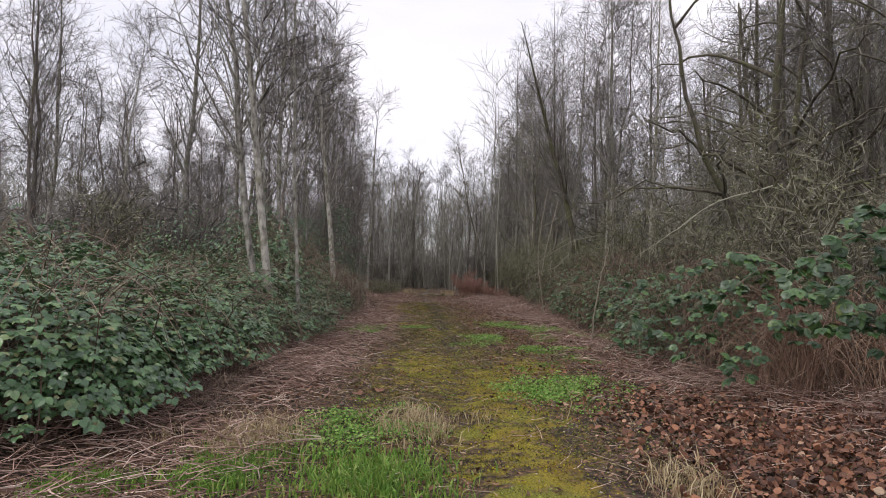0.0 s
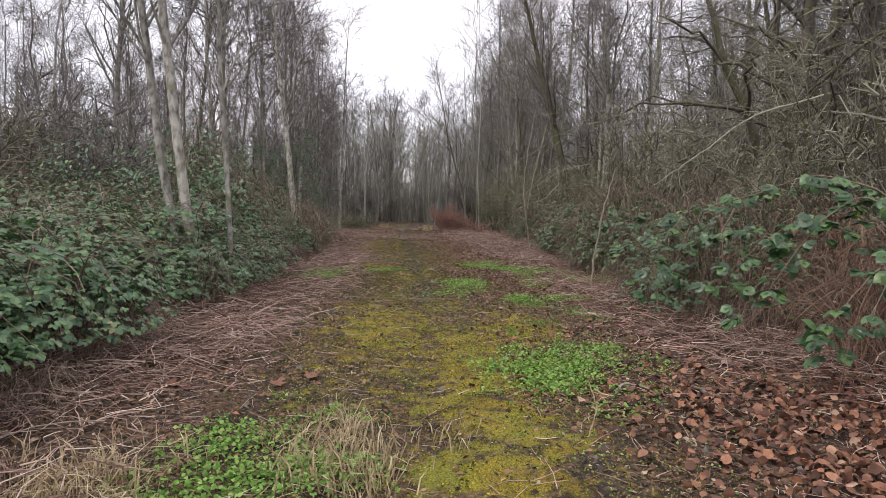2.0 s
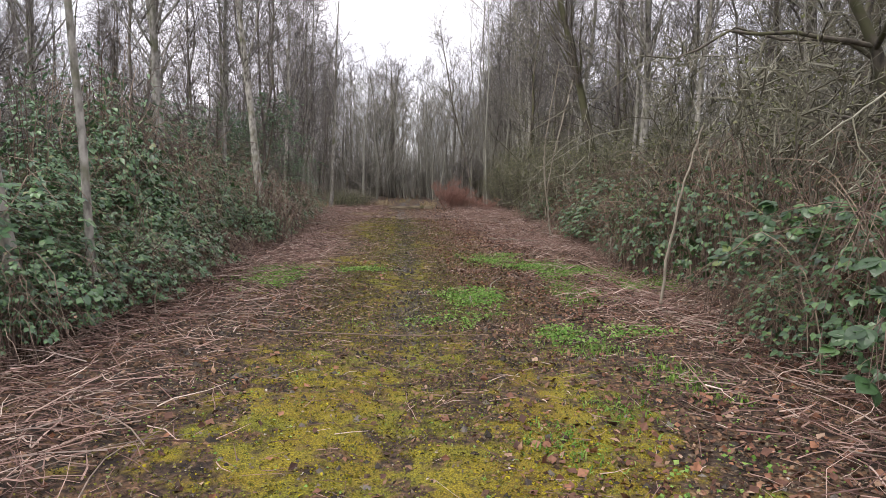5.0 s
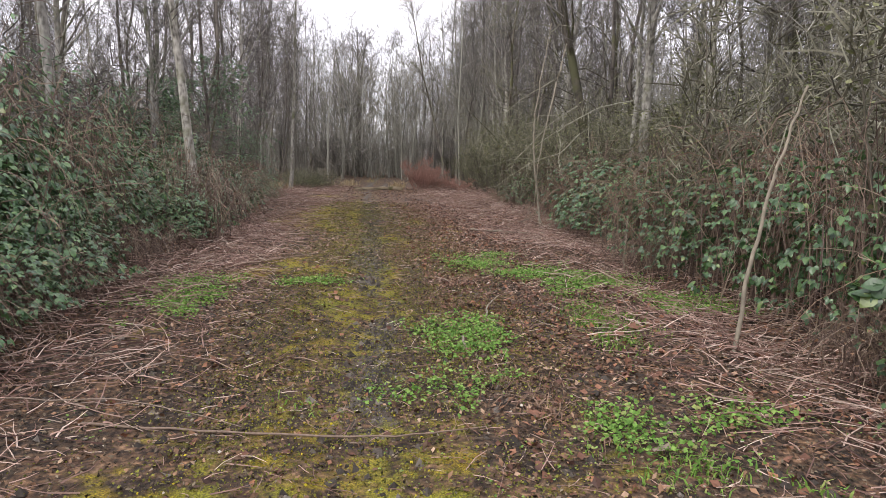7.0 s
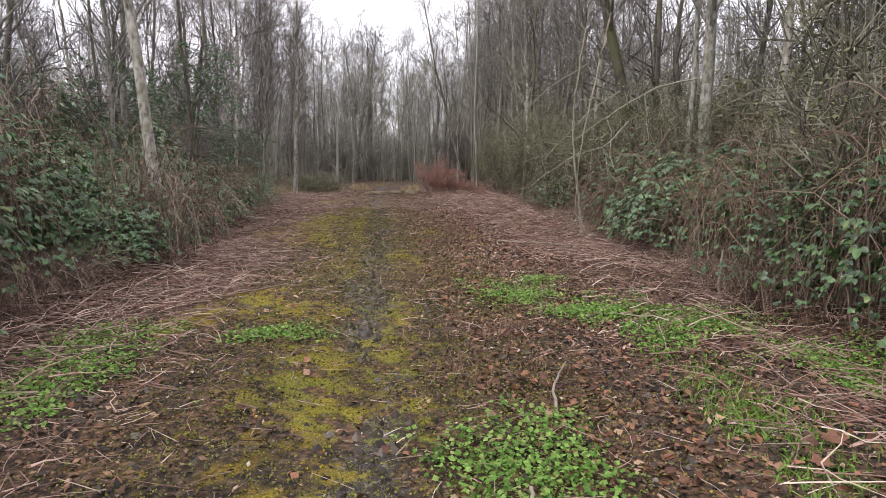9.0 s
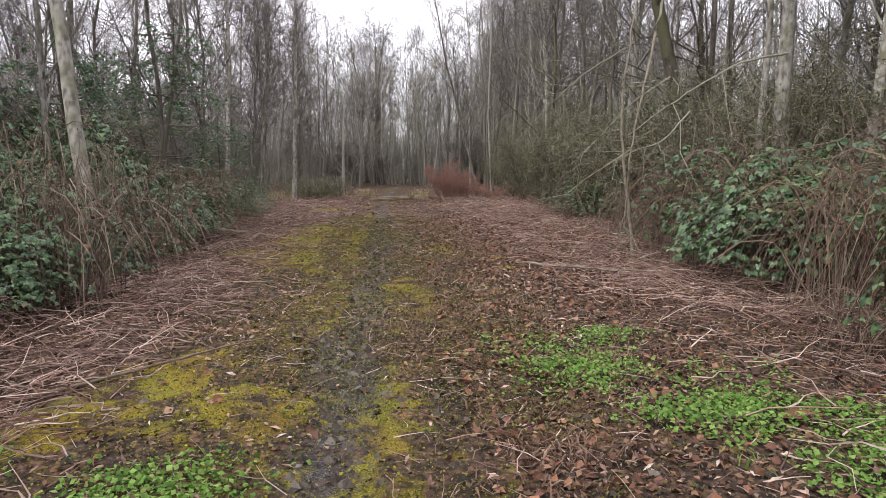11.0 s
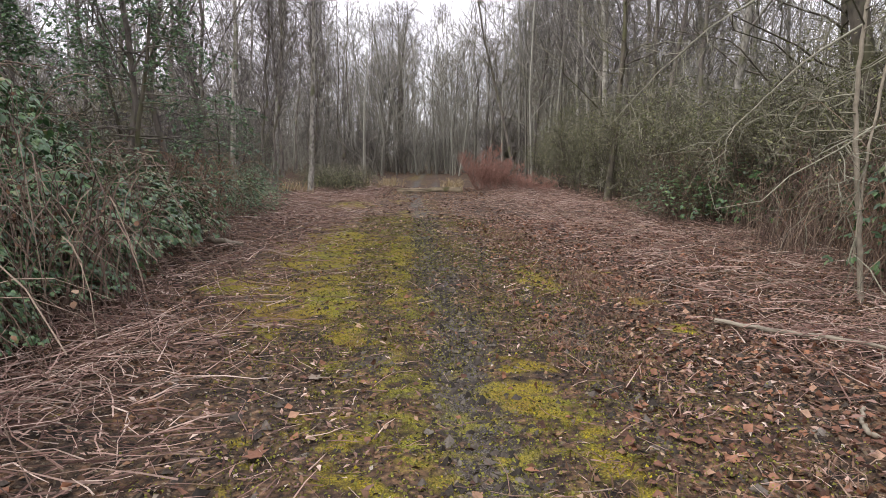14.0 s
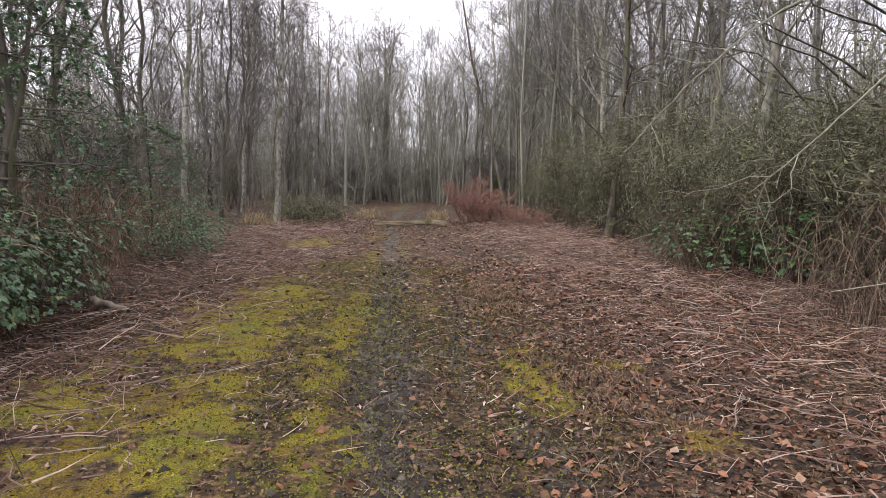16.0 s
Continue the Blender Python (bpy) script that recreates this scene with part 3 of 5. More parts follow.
def broad_kind(name, seed, label):
    """A many-stemmed tree with long boughs that rise, arch over and droop."""
    g = np.random.default_rng(seed)
    top = tagged(new(name), label, "tree")
    built.append(top)
    ways = [([(0, 0, -0.2), (0.05, 0, 2.2), (-0.15, 0, 4.5), (0.1, 0, 8), (0.3, 0.2, 13)], 0.23),
            ([(0.32, 0.1, -0.2), (0.6, 0.1, 2.2), (0.42, 0, 4.2), (0.8, 0.2, 7), (1.3, 0.3, 12)], 0.14),
            ([(-0.25, -0.1, -0.2), (-0.7, -0.1, 2.1), (-1.7, -0.2, 3.9), (-2.5, -0.3, 6), (-3.0, -0.3, 9)], 0.13),
            ([(0.25, 0.3, -0.2), (1.3, 0.3, 2.4), (2.2, 0.2, 5), (2.6, 0.3, 7.5), (2.8, 0.3, 10.5)], 0.14)]
    every = []
    for way, r in ways:
        way = np.array(way, float)
        t = np.linspace(0, len(way) - 1, 17)
        P = np.stack([np.interp(t, np.arange(len(way)), way[:, i]) for i in range(3)], -1)
        for _ in range(2):
            P[1:-1] = (P[:-2] + 2 * P[1:-1] + P[2:]) / 4
        P[1:-1] += g.normal(size=(15, 3)) * 0.04
        P = P[None]
        R = taper(1, 17, r, 0.03)
        R[0, 0] *= 1.5
        part("stem", mesh_of("stem", *tubes(P, R, 10), M_MOSSY, True), top)
        L, _ = sprout(P, 15, 9, 0.14, 0.92, 4.4, 0.8, 0.3, g, 0.035)
        u = np.linspace(0, 1, 9)
        L[..., 2] -= (u ** 2.2) * np.linalg.norm(L[:, -1] - L[:, 0], axis=-1)[:, None] * 0.42
        for j in range(len(L)):
            part("limb", mesh_of("limb", *tubes(L[j:j + 1], taper(1, 9, r * g.uniform(0.2, 0.38), 0.007), 6), M_MOSSY, True), top)
        every.append(L)
    L = np.concatenate(every)
    B, _ = sprout(L, 9, 5, 0.2, 1.0, 1.3, 0.62, 0.02, g, 0.07)
    W, _ = sprout(B, 6, 3, 0.2, 1.0, 0.5, 0.6, 0.1, g, 0.07)
    part("crown", mesh_of("crown", *joined([tubes(B, taper(len(B), 5, 0.008, 0.003), 4), tubes(W, taper(len(W), 3, 0.0035, 0.002), 3)]), M_TWIG_OLIVE), top, kind="stuff")
    return top


broad = broad_kind("broad_tree", 107, "large mossy tree with several stems and sweeping boughs")
for x, y, turn, size in [(8.8, 16.9, 0, 1.0), (13.1, 21.2, 150, 1.05), (13.4, 29.0, 35, 1.1)]:
    spots.append((x, y))
    setdown(broad, x, y, turn, size, group="large mossy trees")
single("alder_tree", 109, -5.1, 43.2, 14.0, 0.10, (0.5, 0.2), M_ALDER, M_TWIG, "pale slender alder at the wood's edge", bend=0.1)
spots.append((-6.8, 64.0))
for i, (x, y, r) in enumerate([(-4.0, 75, 0.26), (-3.3, 76, 0.30), (-4.7, 77, 0.2)]):
    single("forest_tree", 120 + i, x, y, 14, r, (0.8 - i, 0), M_DARK, M_TWIG, "thick dark trunk at the far end of the track", crown=0.2, reach=3.8, thin=1.8, fine=6)
single("leaning_tree", 125, 3.9, 51.0, 13.0, 0.09, (-2.6, 0.2), M_DARK, M_TWIG_OLIVE, "leaning bare tree beside the track's far end", crown=0.2)

single("bare_tree", 126, 7.0, 41.0, 20.0, 0.085, (0.2, 0.3), M_DARK, M_TWIG, "tall slender bare tree beside the track", crown=0.12, reach=3.4, limbs=34, sub=7, fine=6, cones=220, bend=0.1, lift=0.45, spread=0.55)
single("bare_tree", 127, 6.3, 53.0, 21.0, 0.11, (-0.3, 0.2), M_DARK, M_TWIG, "tall slender bare tree beside the track", crown=0.12, reach=3.8, limbs=34, sub=7, fine=6, cones=220, bend=0.1, lift=0.45, spread=0.55)

g = random.Random(3)
# left wood: thin trunks behind the brambles
for i in range(900):
    y = g.uniform(8, 72)
    x = edge_left(y) - 1.2 - abs(g.gauss(0, 1)) * (6 + 0.28 * y)
    if len(spots) > 120 or not free(x, y, 1.5 if x > -12 else 1.9):
        continue
    near = y < 30 and x > -14
    kind = g.choice(near_kinds if near else far_kinds)
    size, away = g.uniform(0.8, 1.12), math.hypot(x, y)
    if x < -0.3 * y:
        if away < 21:
            continue
        size = min(size, (0.285 * away + 1) / 14.5)
    setdown(kind, x, y, g.uniform(0, 360), size, group="trees of the left wood")
n_left = len(spots)
for i in range(900):
    y = g.uniform(9, 72)
    x = edge_right(y) + 0.7 + abs(g.gauss(0, 1)) * (4.5 + 0.22 * y)
    if len(spots) > n_left + 62 or (y < 23 and x < 10) or not free(x, y, 1.7):
        continue
    near = y < 30 and x < 14
    kind = g.choice(near_kinds[:3] + right_kinds * 2 if near else far_kinds + right_kinds[:1])
    setdown(kind, x, y, g.uniform(0, 360), g.uniform(0.8, 1.12), group="trees of the right wood")
for i in range(72):
    y = g.uniform(13.5, 31)
    x = edge_right(y) + g.uniform(5.6, 15.5)
    if free(x, y, 1.2):
        setdown(g.choice(near_kinds[:3] + right_kinds + near_kinds[3:]), x, y, g.uniform(0, 360), g.uniform(0.85, 1.05), group="trees of the right wood")
# the wood that closes the far end
n_right = len(spots)
for i in range(600):
    x, y = g.uniform(-34, 30), g.uniform(62, 104)
    if len(spots) > n_right + 85 or not free(x, y, 2.2) or (y < 76 and -7.5 < x < 3):
        continue
    setdown(g.choice(far_kinds), x, y, g.uniform(0, 360), g.uniform(0.9, 1.12), group="trees at the far end")

for i in range(30):
    y = 26 + i * 1.65 + g.uniform(-0.5, 0.5)
    x = edge_right(y) + g.uniform(1.5, 4.5)
    if free(x, y, 0.8):
        setdown(g.choice(far_kinds + right_kinds + near_kinds[:2]), x, y, g.uniform(0, 360), g.uniform(0.9, 1.15), group="trees of the right wood")
for i in range(18):
    y = 27 + i * 2.6 + g.uniform(-0.5, 0.5)
    x = edge_left(y) - g.uniform(0.6, 2.4)
    if free(x, y, 0.9):
        setdown(g.choice(far_kinds + near_kinds[:2]), x, y, g.uniform(0, 360), g.uniform(0.85, 1.1), group="trees of the left wood")

# distant wood, too dense to count; air haze is put into its twig colour
def far_wood(name, seed, count, place, low=7.0, high=12.5, spread=0.55, lift=0.4, limbs=10):
    r = np.random.default_rng(seed)
    xy = np.array([place(r) for _ in range(count)])
    h = r.uniform(low, high, count)
    k = 5
    s_ = np.linspace(0, 1, k)
    P = np.zeros((count, k, 3))
    P[..., 0], P[..., 1] = xy[:, :1] + r.normal(size=(count, 1)) * s_ * 0.9, xy[:, 1:] + r.normal(size=(count, 1)) * s_ * 0.9
    P[..., 2] = h[:, None] * s_ - 0.1
    P[:, 1:, :2] += r.normal(size=(count, k - 1, 2)) * 0.12
    L, _ = sprout(P, limbs, 3, 0.08, 1.0, 3.0, spread, lift, r, 0.1)
    B, _ = sprout(L, 5, 2, 0.15, 1.0, 1.4, 0.6, 0.3, r, 0.1)
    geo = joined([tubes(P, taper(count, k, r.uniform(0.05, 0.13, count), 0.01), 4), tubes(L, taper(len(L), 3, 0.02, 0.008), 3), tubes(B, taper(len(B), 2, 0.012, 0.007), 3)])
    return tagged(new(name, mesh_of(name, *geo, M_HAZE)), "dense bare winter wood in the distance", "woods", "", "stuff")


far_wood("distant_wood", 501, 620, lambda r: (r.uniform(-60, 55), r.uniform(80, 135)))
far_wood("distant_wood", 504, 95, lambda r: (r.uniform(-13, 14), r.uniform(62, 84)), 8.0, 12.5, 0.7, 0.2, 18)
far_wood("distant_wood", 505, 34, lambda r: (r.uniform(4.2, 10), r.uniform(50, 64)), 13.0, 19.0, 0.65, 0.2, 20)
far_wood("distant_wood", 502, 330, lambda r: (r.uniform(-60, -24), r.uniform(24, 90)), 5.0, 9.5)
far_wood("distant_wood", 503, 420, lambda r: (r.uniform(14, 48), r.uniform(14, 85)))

def far_thicket(name, seed, count, place, low=1.5, high=5.5):
    r = np.random.default_rng(seed)
    xy = np.array([place(r) for _ in range(count)])
    P = np.zeros((count, 3, 3))
    h = r.uniform(low, high, count)
    s_ = np.linspace(0, 1, 3)
    P[..., 0], P[..., 1] = xy[:, :1] + r.normal(size=(count, 1)) * s_ * 0.5, xy[:, 1:] + r.normal(size=(count, 1)) * s_ * 0.5
    P[..., 2] = ground_height(xy[:, 0], xy[:, 1])[:, None] + h[:, None] * s_ - 0.05
    L, _ = sprout(P, 8, 2, 0.1, 1.0, 1.5, 0.65, 0.2, r, 0.1)
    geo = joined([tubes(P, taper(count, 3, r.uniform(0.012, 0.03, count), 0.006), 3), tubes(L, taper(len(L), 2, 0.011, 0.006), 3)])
    # far undergrowth shares the twig colour paled to imitate haze
    return tagged(new(name, mesh_of(name, *geo, M_HAZE)), "twiggy undergrowth below the distant trees, greyed in colour for haze", "undergrowth", "", "stuff")


far_thicket("distant_undergrowth", 511, 3600, lambda r: (r.uniform(-45, 40), r.uniform(68, 112)))
far_thicket("distant_undergrowth", 512, 1100, lambda r: (r.uniform(-30, -9), r.uniform(26, 72)))
far_thicket("distant_undergrowth", 513, 1500, lambda r: (r.uniform(8, 26), r.uniform(16, 72)))

for i in range(64):
    y = 19.5 + i * 0.5 + g.uniform(-0.3, 0.3)
    x = edge_right(y) + 1.0 + (i % 3) * 1.3 + g.uniform(-0.3, 0.3)
    low = 0.55 if y < 26 else 1.0
    setdown(g.choice(thickets), x + 0.6 * (y < 26), y, g.uniform(0, 360), g.uniform(0.75, 1.1) * (0.5 + 0.5 * low), g.uniform(0.75, 1.15) * low, group="olive thicket beside the track")

# leafless shrub layer along both sides
for i in range(1500):
    y = g.uniform(7, 70)
    side = i % 2
    off = 0.9 + abs(g.gauss(0, 1)) * (2.5 + 0.05 * y)
    x = edge_right(y) + off if side else edge_left(y) - off - 0.8
    if (not side and y < 14 and x > -7) or (side and 19 < y < 52 and x < 9):
        continue
    if len([1 for a, b in spots if a > 900]) > 130 or not free(x + 1000, y, 1.0 if y < 40 else 1.5):
        continue
    setdown(shrubs[g.choice([1, 2, 2, 1, 0] if side else [0, 3, 3, 1])], x, y, g.uniform(0, 360), g.uniform(0.75, 1.2), group="shrubs along the track")
for i in range(44):
    x, y = g.uniform(-24, 20), g.uniform(58, 80)
    if -7 < x < 2.5 and y < 66:
        continue
    setdown(shrubs[g.choice([0, 3])], x, y, g.uniform(0, 360), g.uniform(0.9, 1.3), group="shrubs along the track")


# ---- brambles ----
def bramble_kind(name, seed, radius, height, leaf_count, canes, leaf, label, leaf_size=0.10, cane_mat=M_CANE, droop=0.35, triple=True, hollow=0.45, narrow=1.0, lumps=0.5, cane_r=0.007, low=0.02, arc=(0.55, 0.95)):
    """A mound of arching canes with three-fingered leaves over its outer shell."""
    g = np.random.default_rng(seed)
    top = tagged(new(name), label, "bramble")
    built.append(top)
    k = 9
    s = np.linspace(0, 1, k)
    a = g.uniform(0, 2 * np.pi, canes)
    rr = radius * g.uniform(0.5, 1.15, canes)
    hh = height * g.uniform(0.6, 1.25, canes)
    foot = g.normal(size=(canes, 2)) * radius * 0.25
    P = np.zeros((canes, k, 3))
    P[..., 0] = foot[:, :1] + rr[:, None] * np.cos(a)[:, None] * s ** 1.2
    P[..., 1] = foot[:, 1:] + rr[:, None] * np.sin(a)[:, None] * s ** 1.2
    P[..., 2] = hh[:, None] * np.sin(np.pi * np.minimum(s * g.uniform(*arc, canes)[:, None], 1)) ** 0.8 - 0.05
    P[:, 1:] += np.cumsum(g.normal(size=(canes, k - 1, 3)), axis=1) * 0.035
    part("cane_tangle", mesh_of("cane_tangle", *tubes(P, taper(canes, k, cane_r, 0.003), 3), cane_mat), top, kind="stuff")
    if not leaf_count:
        w = P[g.integers(0, canes, 90), g.integers(2, k, 90)] + g.normal(size=(90, 3)) * 0.04
        part("withered_foliage", mesh_of("withered_foliage", *leaves(w, g.normal(size=(90, 3)), g.normal(size=(90, 3)) - (0, 0, 1), 0.045 * g.uniform(0.6, 1.3, 90), 16), M_LITTER), top, "curled brown dead leaves", "stuff")
    else:
        n = leaf_count
        th = g.uniform(0, 2 * np.pi, n)
        c = g.uniform(low, 1, n) ** 0.8
        shell = (1 - hollow * g.uniform(0, 1, n) ** 2)
        lump = 1.03 - 0.5 * lumps + lumps * fbm(np.cos(th) * 2 + c * 3 + 9, np.sin(th) * 2 + c * 2 + 9, 1.0, seed)
        q = np.stack([radius * np.cos(th) * np.sqrt(1 - c * c), radius * np.sin(th) * np.sqrt(1 - c * c), height * c], -1) * (shell * lump)[:, None]
        nrm = unit(q / np.array([radius ** 2, radius ** 2, height ** 2]) + np.array([0, 0, 0.95]) + g.normal(size=(n, 3)) * 0.35)
        head = np.stack([np.cos(th), np.sin(th), -droop * np.ones(n)], -1) + g.normal(size=(n, 3)) * 0.5
        size = leaf_size * g.uniform(0.6, 1.25, n)
        if triple:
            X = unit(np.cross(head, nrm))
            Y = unit(head)
            groups = [(q, Y), (q - X * size[:, None] * 0.12, unit(Y * 0.45 - X)), (q + X * size[:, None] * 0.12, unit(Y * 0.45 + X))]
            geo = joined([leaves(p, nrm, hd, size * sc, 16, narrow) for (p, hd), sc in zip(groups, (1, 0.8, 0.8))])
        else:
            geo = leaves(q, nrm, head, size, 4, narrow)
        part("foliage", mesh_of("foliage", *geo, leaf), top, kind="stuff")
    return top


thick = [bramble_kind("bramble_bush", 200 + i, 1.25, 1.25, 1500, 60, M_BRAMBLE, "dense evergreen bramble mound of dull green leaves", low=0.12, leaf_size=0.072, lumps=0.95) for i in range(3)]
open_b = [bramble_kind("bramble_bush", 210 + i, 1.2, 1.5, 520, 80, M_SPRAY, "straggling bramble with brown canes showing between leaves", hollow=0.6, low=0.1, leaf_size=0.07) for i in range(2)]
dead = [bramble_kind("dead_bramble", 220 + i, 1.1, 1.15, 0, 90, None, "tangle of bare brown bramble canes", arc=(0.75, 1.1)) for i in range(2)]
bleached = bramble_kind("dead_bramble", 225, 0.95, 1.6, 0, 44, None, "curtain of bleached dead canes hanging over the bank", cane_mat=M_DEADCANE, cane_r=0.006, arc=(0.85, 1.1))
russet = bramble_kind("dead_bracken", 226, 1.45, 1.2, 0, 150, None, "heap of russet dead bracken stalks", cane_mat=M_TWIG_RUST, arc=(0.7, 1.1))
fern = [bramble_kind("evergreen_shrub", 230 + i, 1.2, 2.3, 2400, 30, M_FERN, "dark evergreen shrub with drooping feathery leaves", leaf_size=0.1, triple=False, droop=0.9, narrow=0.65, lumps=1.3, hollow=0.7) for i in range(2)]



def evergreen_kind(name, seed, height, reach, label):
    """A young evergreen: trunk, drooping limbs and feathery leaf sprays on their outer halves."""
    g = np.random.default_rng(seed)
    top = tagged(new(name), label, "tree")
    built.append(top)
    s = np.linspace(0, 1, 9)
    P = np.zeros((1, 9, 3))
    P[0, :, 2] = s * height - 0.1
    P[0, 1:, :2] = np.cumsum(g.normal(size=(8, 2)) * 0.05, axis=0)
    part("trunk", mesh_of("trunk", *tubes(P, taper(1, 9, 0.06, 0.012), 8), M_MOSSY, True), top)
    L, u = sprout(P, 46, 6, 0.1, 0.97, lambda q: reach * (1.12 - q) ** 0.6, 0.85, -0.12, g, 0.05)
    for j in range(len(L)):
        part("limb", mesh_of("limb", *tubes(L[j:j + 1], taper(1, 6, 0.016, 0.004), 5), M_DARK, True), top)
    B, _ = sprout(L, 6, 4, 0.35, 1.0, reach * 0.36, 0.5, -0.3, g, 0.06)
    part("twiggery", mesh_of("twiggery", *tubes(B, taper(len(B), 4, 0.005, 0.002), 3), M_TWIG), top, kind="stuff")
    n = 17
    at = g.uniform(0.1, 1, (len(B), n))
    lo = np.minimum((at * 3).astype(int), 2)
    w = (at * 3 - lo)[..., None]
    row = np.arange(len(B))[:, None]
    q = (B[row, lo] * (1 - w) + B[row, lo + 1] * w).reshape(-1, 3)
    along = np.repeat(unit(B[:, -1] - B[:, 0]), n, axis=0)
    m = len(q)
    head = along + g.normal(size=(m, 3)) * 0.55 - (0, 0, 0.35)
    geo = leaves(q, g.normal(size=(m, 3)) * 0.4 + (0, 0, 1), head, 0.085 * g.uniform(0.6, 1.3, m), 4, 0.75)
    part("foliage", mesh_of("foliage", *geo, M_FERN), top, kind="stuff")
    return top


evergreens = [evergreen_kind("evergreen_tree", 240 + i, h, r, "young evergreen with drooping feathery dark green sprays") for i, (h, r) in enumerate([(4.8, 1.9), (3.8, 1.6)])]
for i, (x, y, sz) in enumerate([(-5.5, 29.9, 1.0), (-6.3, 27.4, 0.9), (-6.6, 32.0, 0.9), (-6.9, 25.6, 0.85), (-5.6, 34.6, 0.6)]):
    setdown(evergreens[i % 2], x, y, g.uniform(0, 360), sz, group="young evergreens on the left bank")
# left bank
for i in range(34):
    y = 5.2 + i * 0.36 + g.uniform(-0.2, 0.2)
    row = i % 3
    x = edge_left(y) - 0.9 - row * 1.6 + g.uniform(-0.3, 0.3) + 0.6 * (y < 9.5)
    setdown(g.choice(thick), x, y, g.uniform(0, 360), g.uniform(0.85, 1.15), g.uniform(0.85, 1.2) * (1 + 0.15 * row), group="brambles on the left bank")
for i in range(10):
    setdown(g.choice(thick), g.uniform(-13, -8), g.uniform(7, 20), g.uniform(0, 360), g.uniform(1.1, 1.4), g.uniform(1.0, 1.5), group="brambles on the left bank")
for i in range(18):
    y = 16.5 + i * 0.62 + g.uniform(-0.2, 0.2)
    x = edge_left(y) - 0.8 - (i % 2) * 1.4 + g.uniform(-0.3, 0.3)
    if 21.4 < y < 24.4:      # a bare stretch round the draped alder
        x -= 0.4
    setdown(g.choice(thick * 2 + open_b[:1]), x, y, g.uniform(0, 360), g.uniform(0.8, 1.1), g.uniform(1.0, 1.75), group="brambles on the left bank")
for x, y, sz in [(-4.7, 14.8, 1.1), (-4.7, 16.6, 1.15), (-4.8, 18.6, 1.05), (-6.3, 15.2, 1.15), (-6.4, 24.6, 1.1)]:
    setdown(g.choice(fern), x, y, g.uniform(0, 360), sz, sz * 1.1, group="evergreen shrubs on the left bank")
for x, y, sz in [(-4.8, 28.2, 0.65), (-4.85, 29.7, 0.6), (-4.75, 33.2, 0.7), (-5.0, 35.2, 0.75)]:
    setdown(g.choice(fern), x, y, g.uniform(0, 360), sz, sz * 0.75, group="evergreen shrubs on the left bank")
for x, y, sz in [(-3.3, 11.6, 0.6), (-3.2, 12.6, 0.58), (-3.1, 13.7, 0.62), (-3.3, 15.0, 0.68), (-3.4, 16.4, 0.7), (-4.0, 21.4, 0.75), (-4.25, 22.7, 0.8), (-4.2, 24.0, 0.8), (-4.3, 25.3, 0.85), (-3.6, 20.9, 0.6), (-3.65, 22.9, 0.55), (-3.8, 24.5, 0.6), (-4.35, 26.5, 0.85), (-4.45, 27.6, 0.9)]:
    setdown(g.choice(thick), x, y, g.uniform(0, 360), sz, sz * 1.1, group="brambles on the left bank")
for x, y, sz in [(-3.3, 21.6, 0.7), (-3.6, 24.2, 0.7), (-2.7, 6.6, 0.5), (-2.75, 7.4, 0.55), (-2.7, 8.8, 0.5)]:
    setdown(g.choice(dead), x, y, g.uniform(0, 360), sz, sz * 0.35, group="bare canes along the track")
for x, y in [(-3.85, 22.3), (-3.75, 23.3)]:
    setdown(bleached, x, y, g.uniform(0, 360), g.uniform(0.85, 1.0))
# right bank
for x, y, sz in [(-5.1, 31.0, 0.55)]:
    setdown(russet, x, y, g.uniform(0, 360), sz, 0.8)
for x, y, sz in [(4.9, 8.6, 0.95), (5.4, 9.6, 1.1), (4.6, 10.4, 0.9), (6.4, 8.8, 1.3), (6.3, 11, 1.2), (5.2, 12.6, 1.0), (7.5, 10, 1.2)]:
    setdown(g.choice(dead + [russet, russet]), x, y, g.uniform(0, 360), sz, sz * 0.7, group="brambles on the right bank")
for x, y, sz in [(4.3, 11.2, 0.6), (4.0, 12.2, 0.72), (4.6, 12.9, 0.8)]:
    setdown(g.choice(open_b), x, y, g.uniform(0, 360), sz, sz * 0.75, group="brambles on the right bank")
for i in range(30):
    y = 13.5 + i * 0.75 + g.uniform(-0.2, 0.2)
    x = edge_right(y) + 0.8 + (i % 2) * 1.3 + g.uniform(-0.3, 0.3)
    setdown(g.choice(open_b * 3 + thick[:1] + dead[:1] if y < 26 else open_b + dead), x, y, g.uniform(0, 360), g.uniform(0.8, 1.15), g.uniform(0.8, 1.3), group="brambles on the right bank")
for x, y, sz in [(5.6, 9.0, 1.0), (6.6, 12.0, 1.1), (6.2, 17.5, 1.2), (5.6, 21.0, 1.0), (7.4, 19.5, 1.2), (5.6, 26.2, 0.9), (7.2, 14.2, 1.2)]:
    setdown(russet, x, y, g.uniform(0, 360), sz)
for i in range(17):
    y = 7.2 + i * 0.85 + g.uniform(-0.3, 0.3)
    setdown(g.choice(dead), edge_left(y) + g.uniform(-0.15, 0.25) + 0.35 * (y < 9.5), y, g.uniform(0, 360), g.uniform(0.45, 0.65), g.uniform(0.24, 0.4) if y < 11 else g.uniform(0.35, 0.55), group="bare canes along the track")
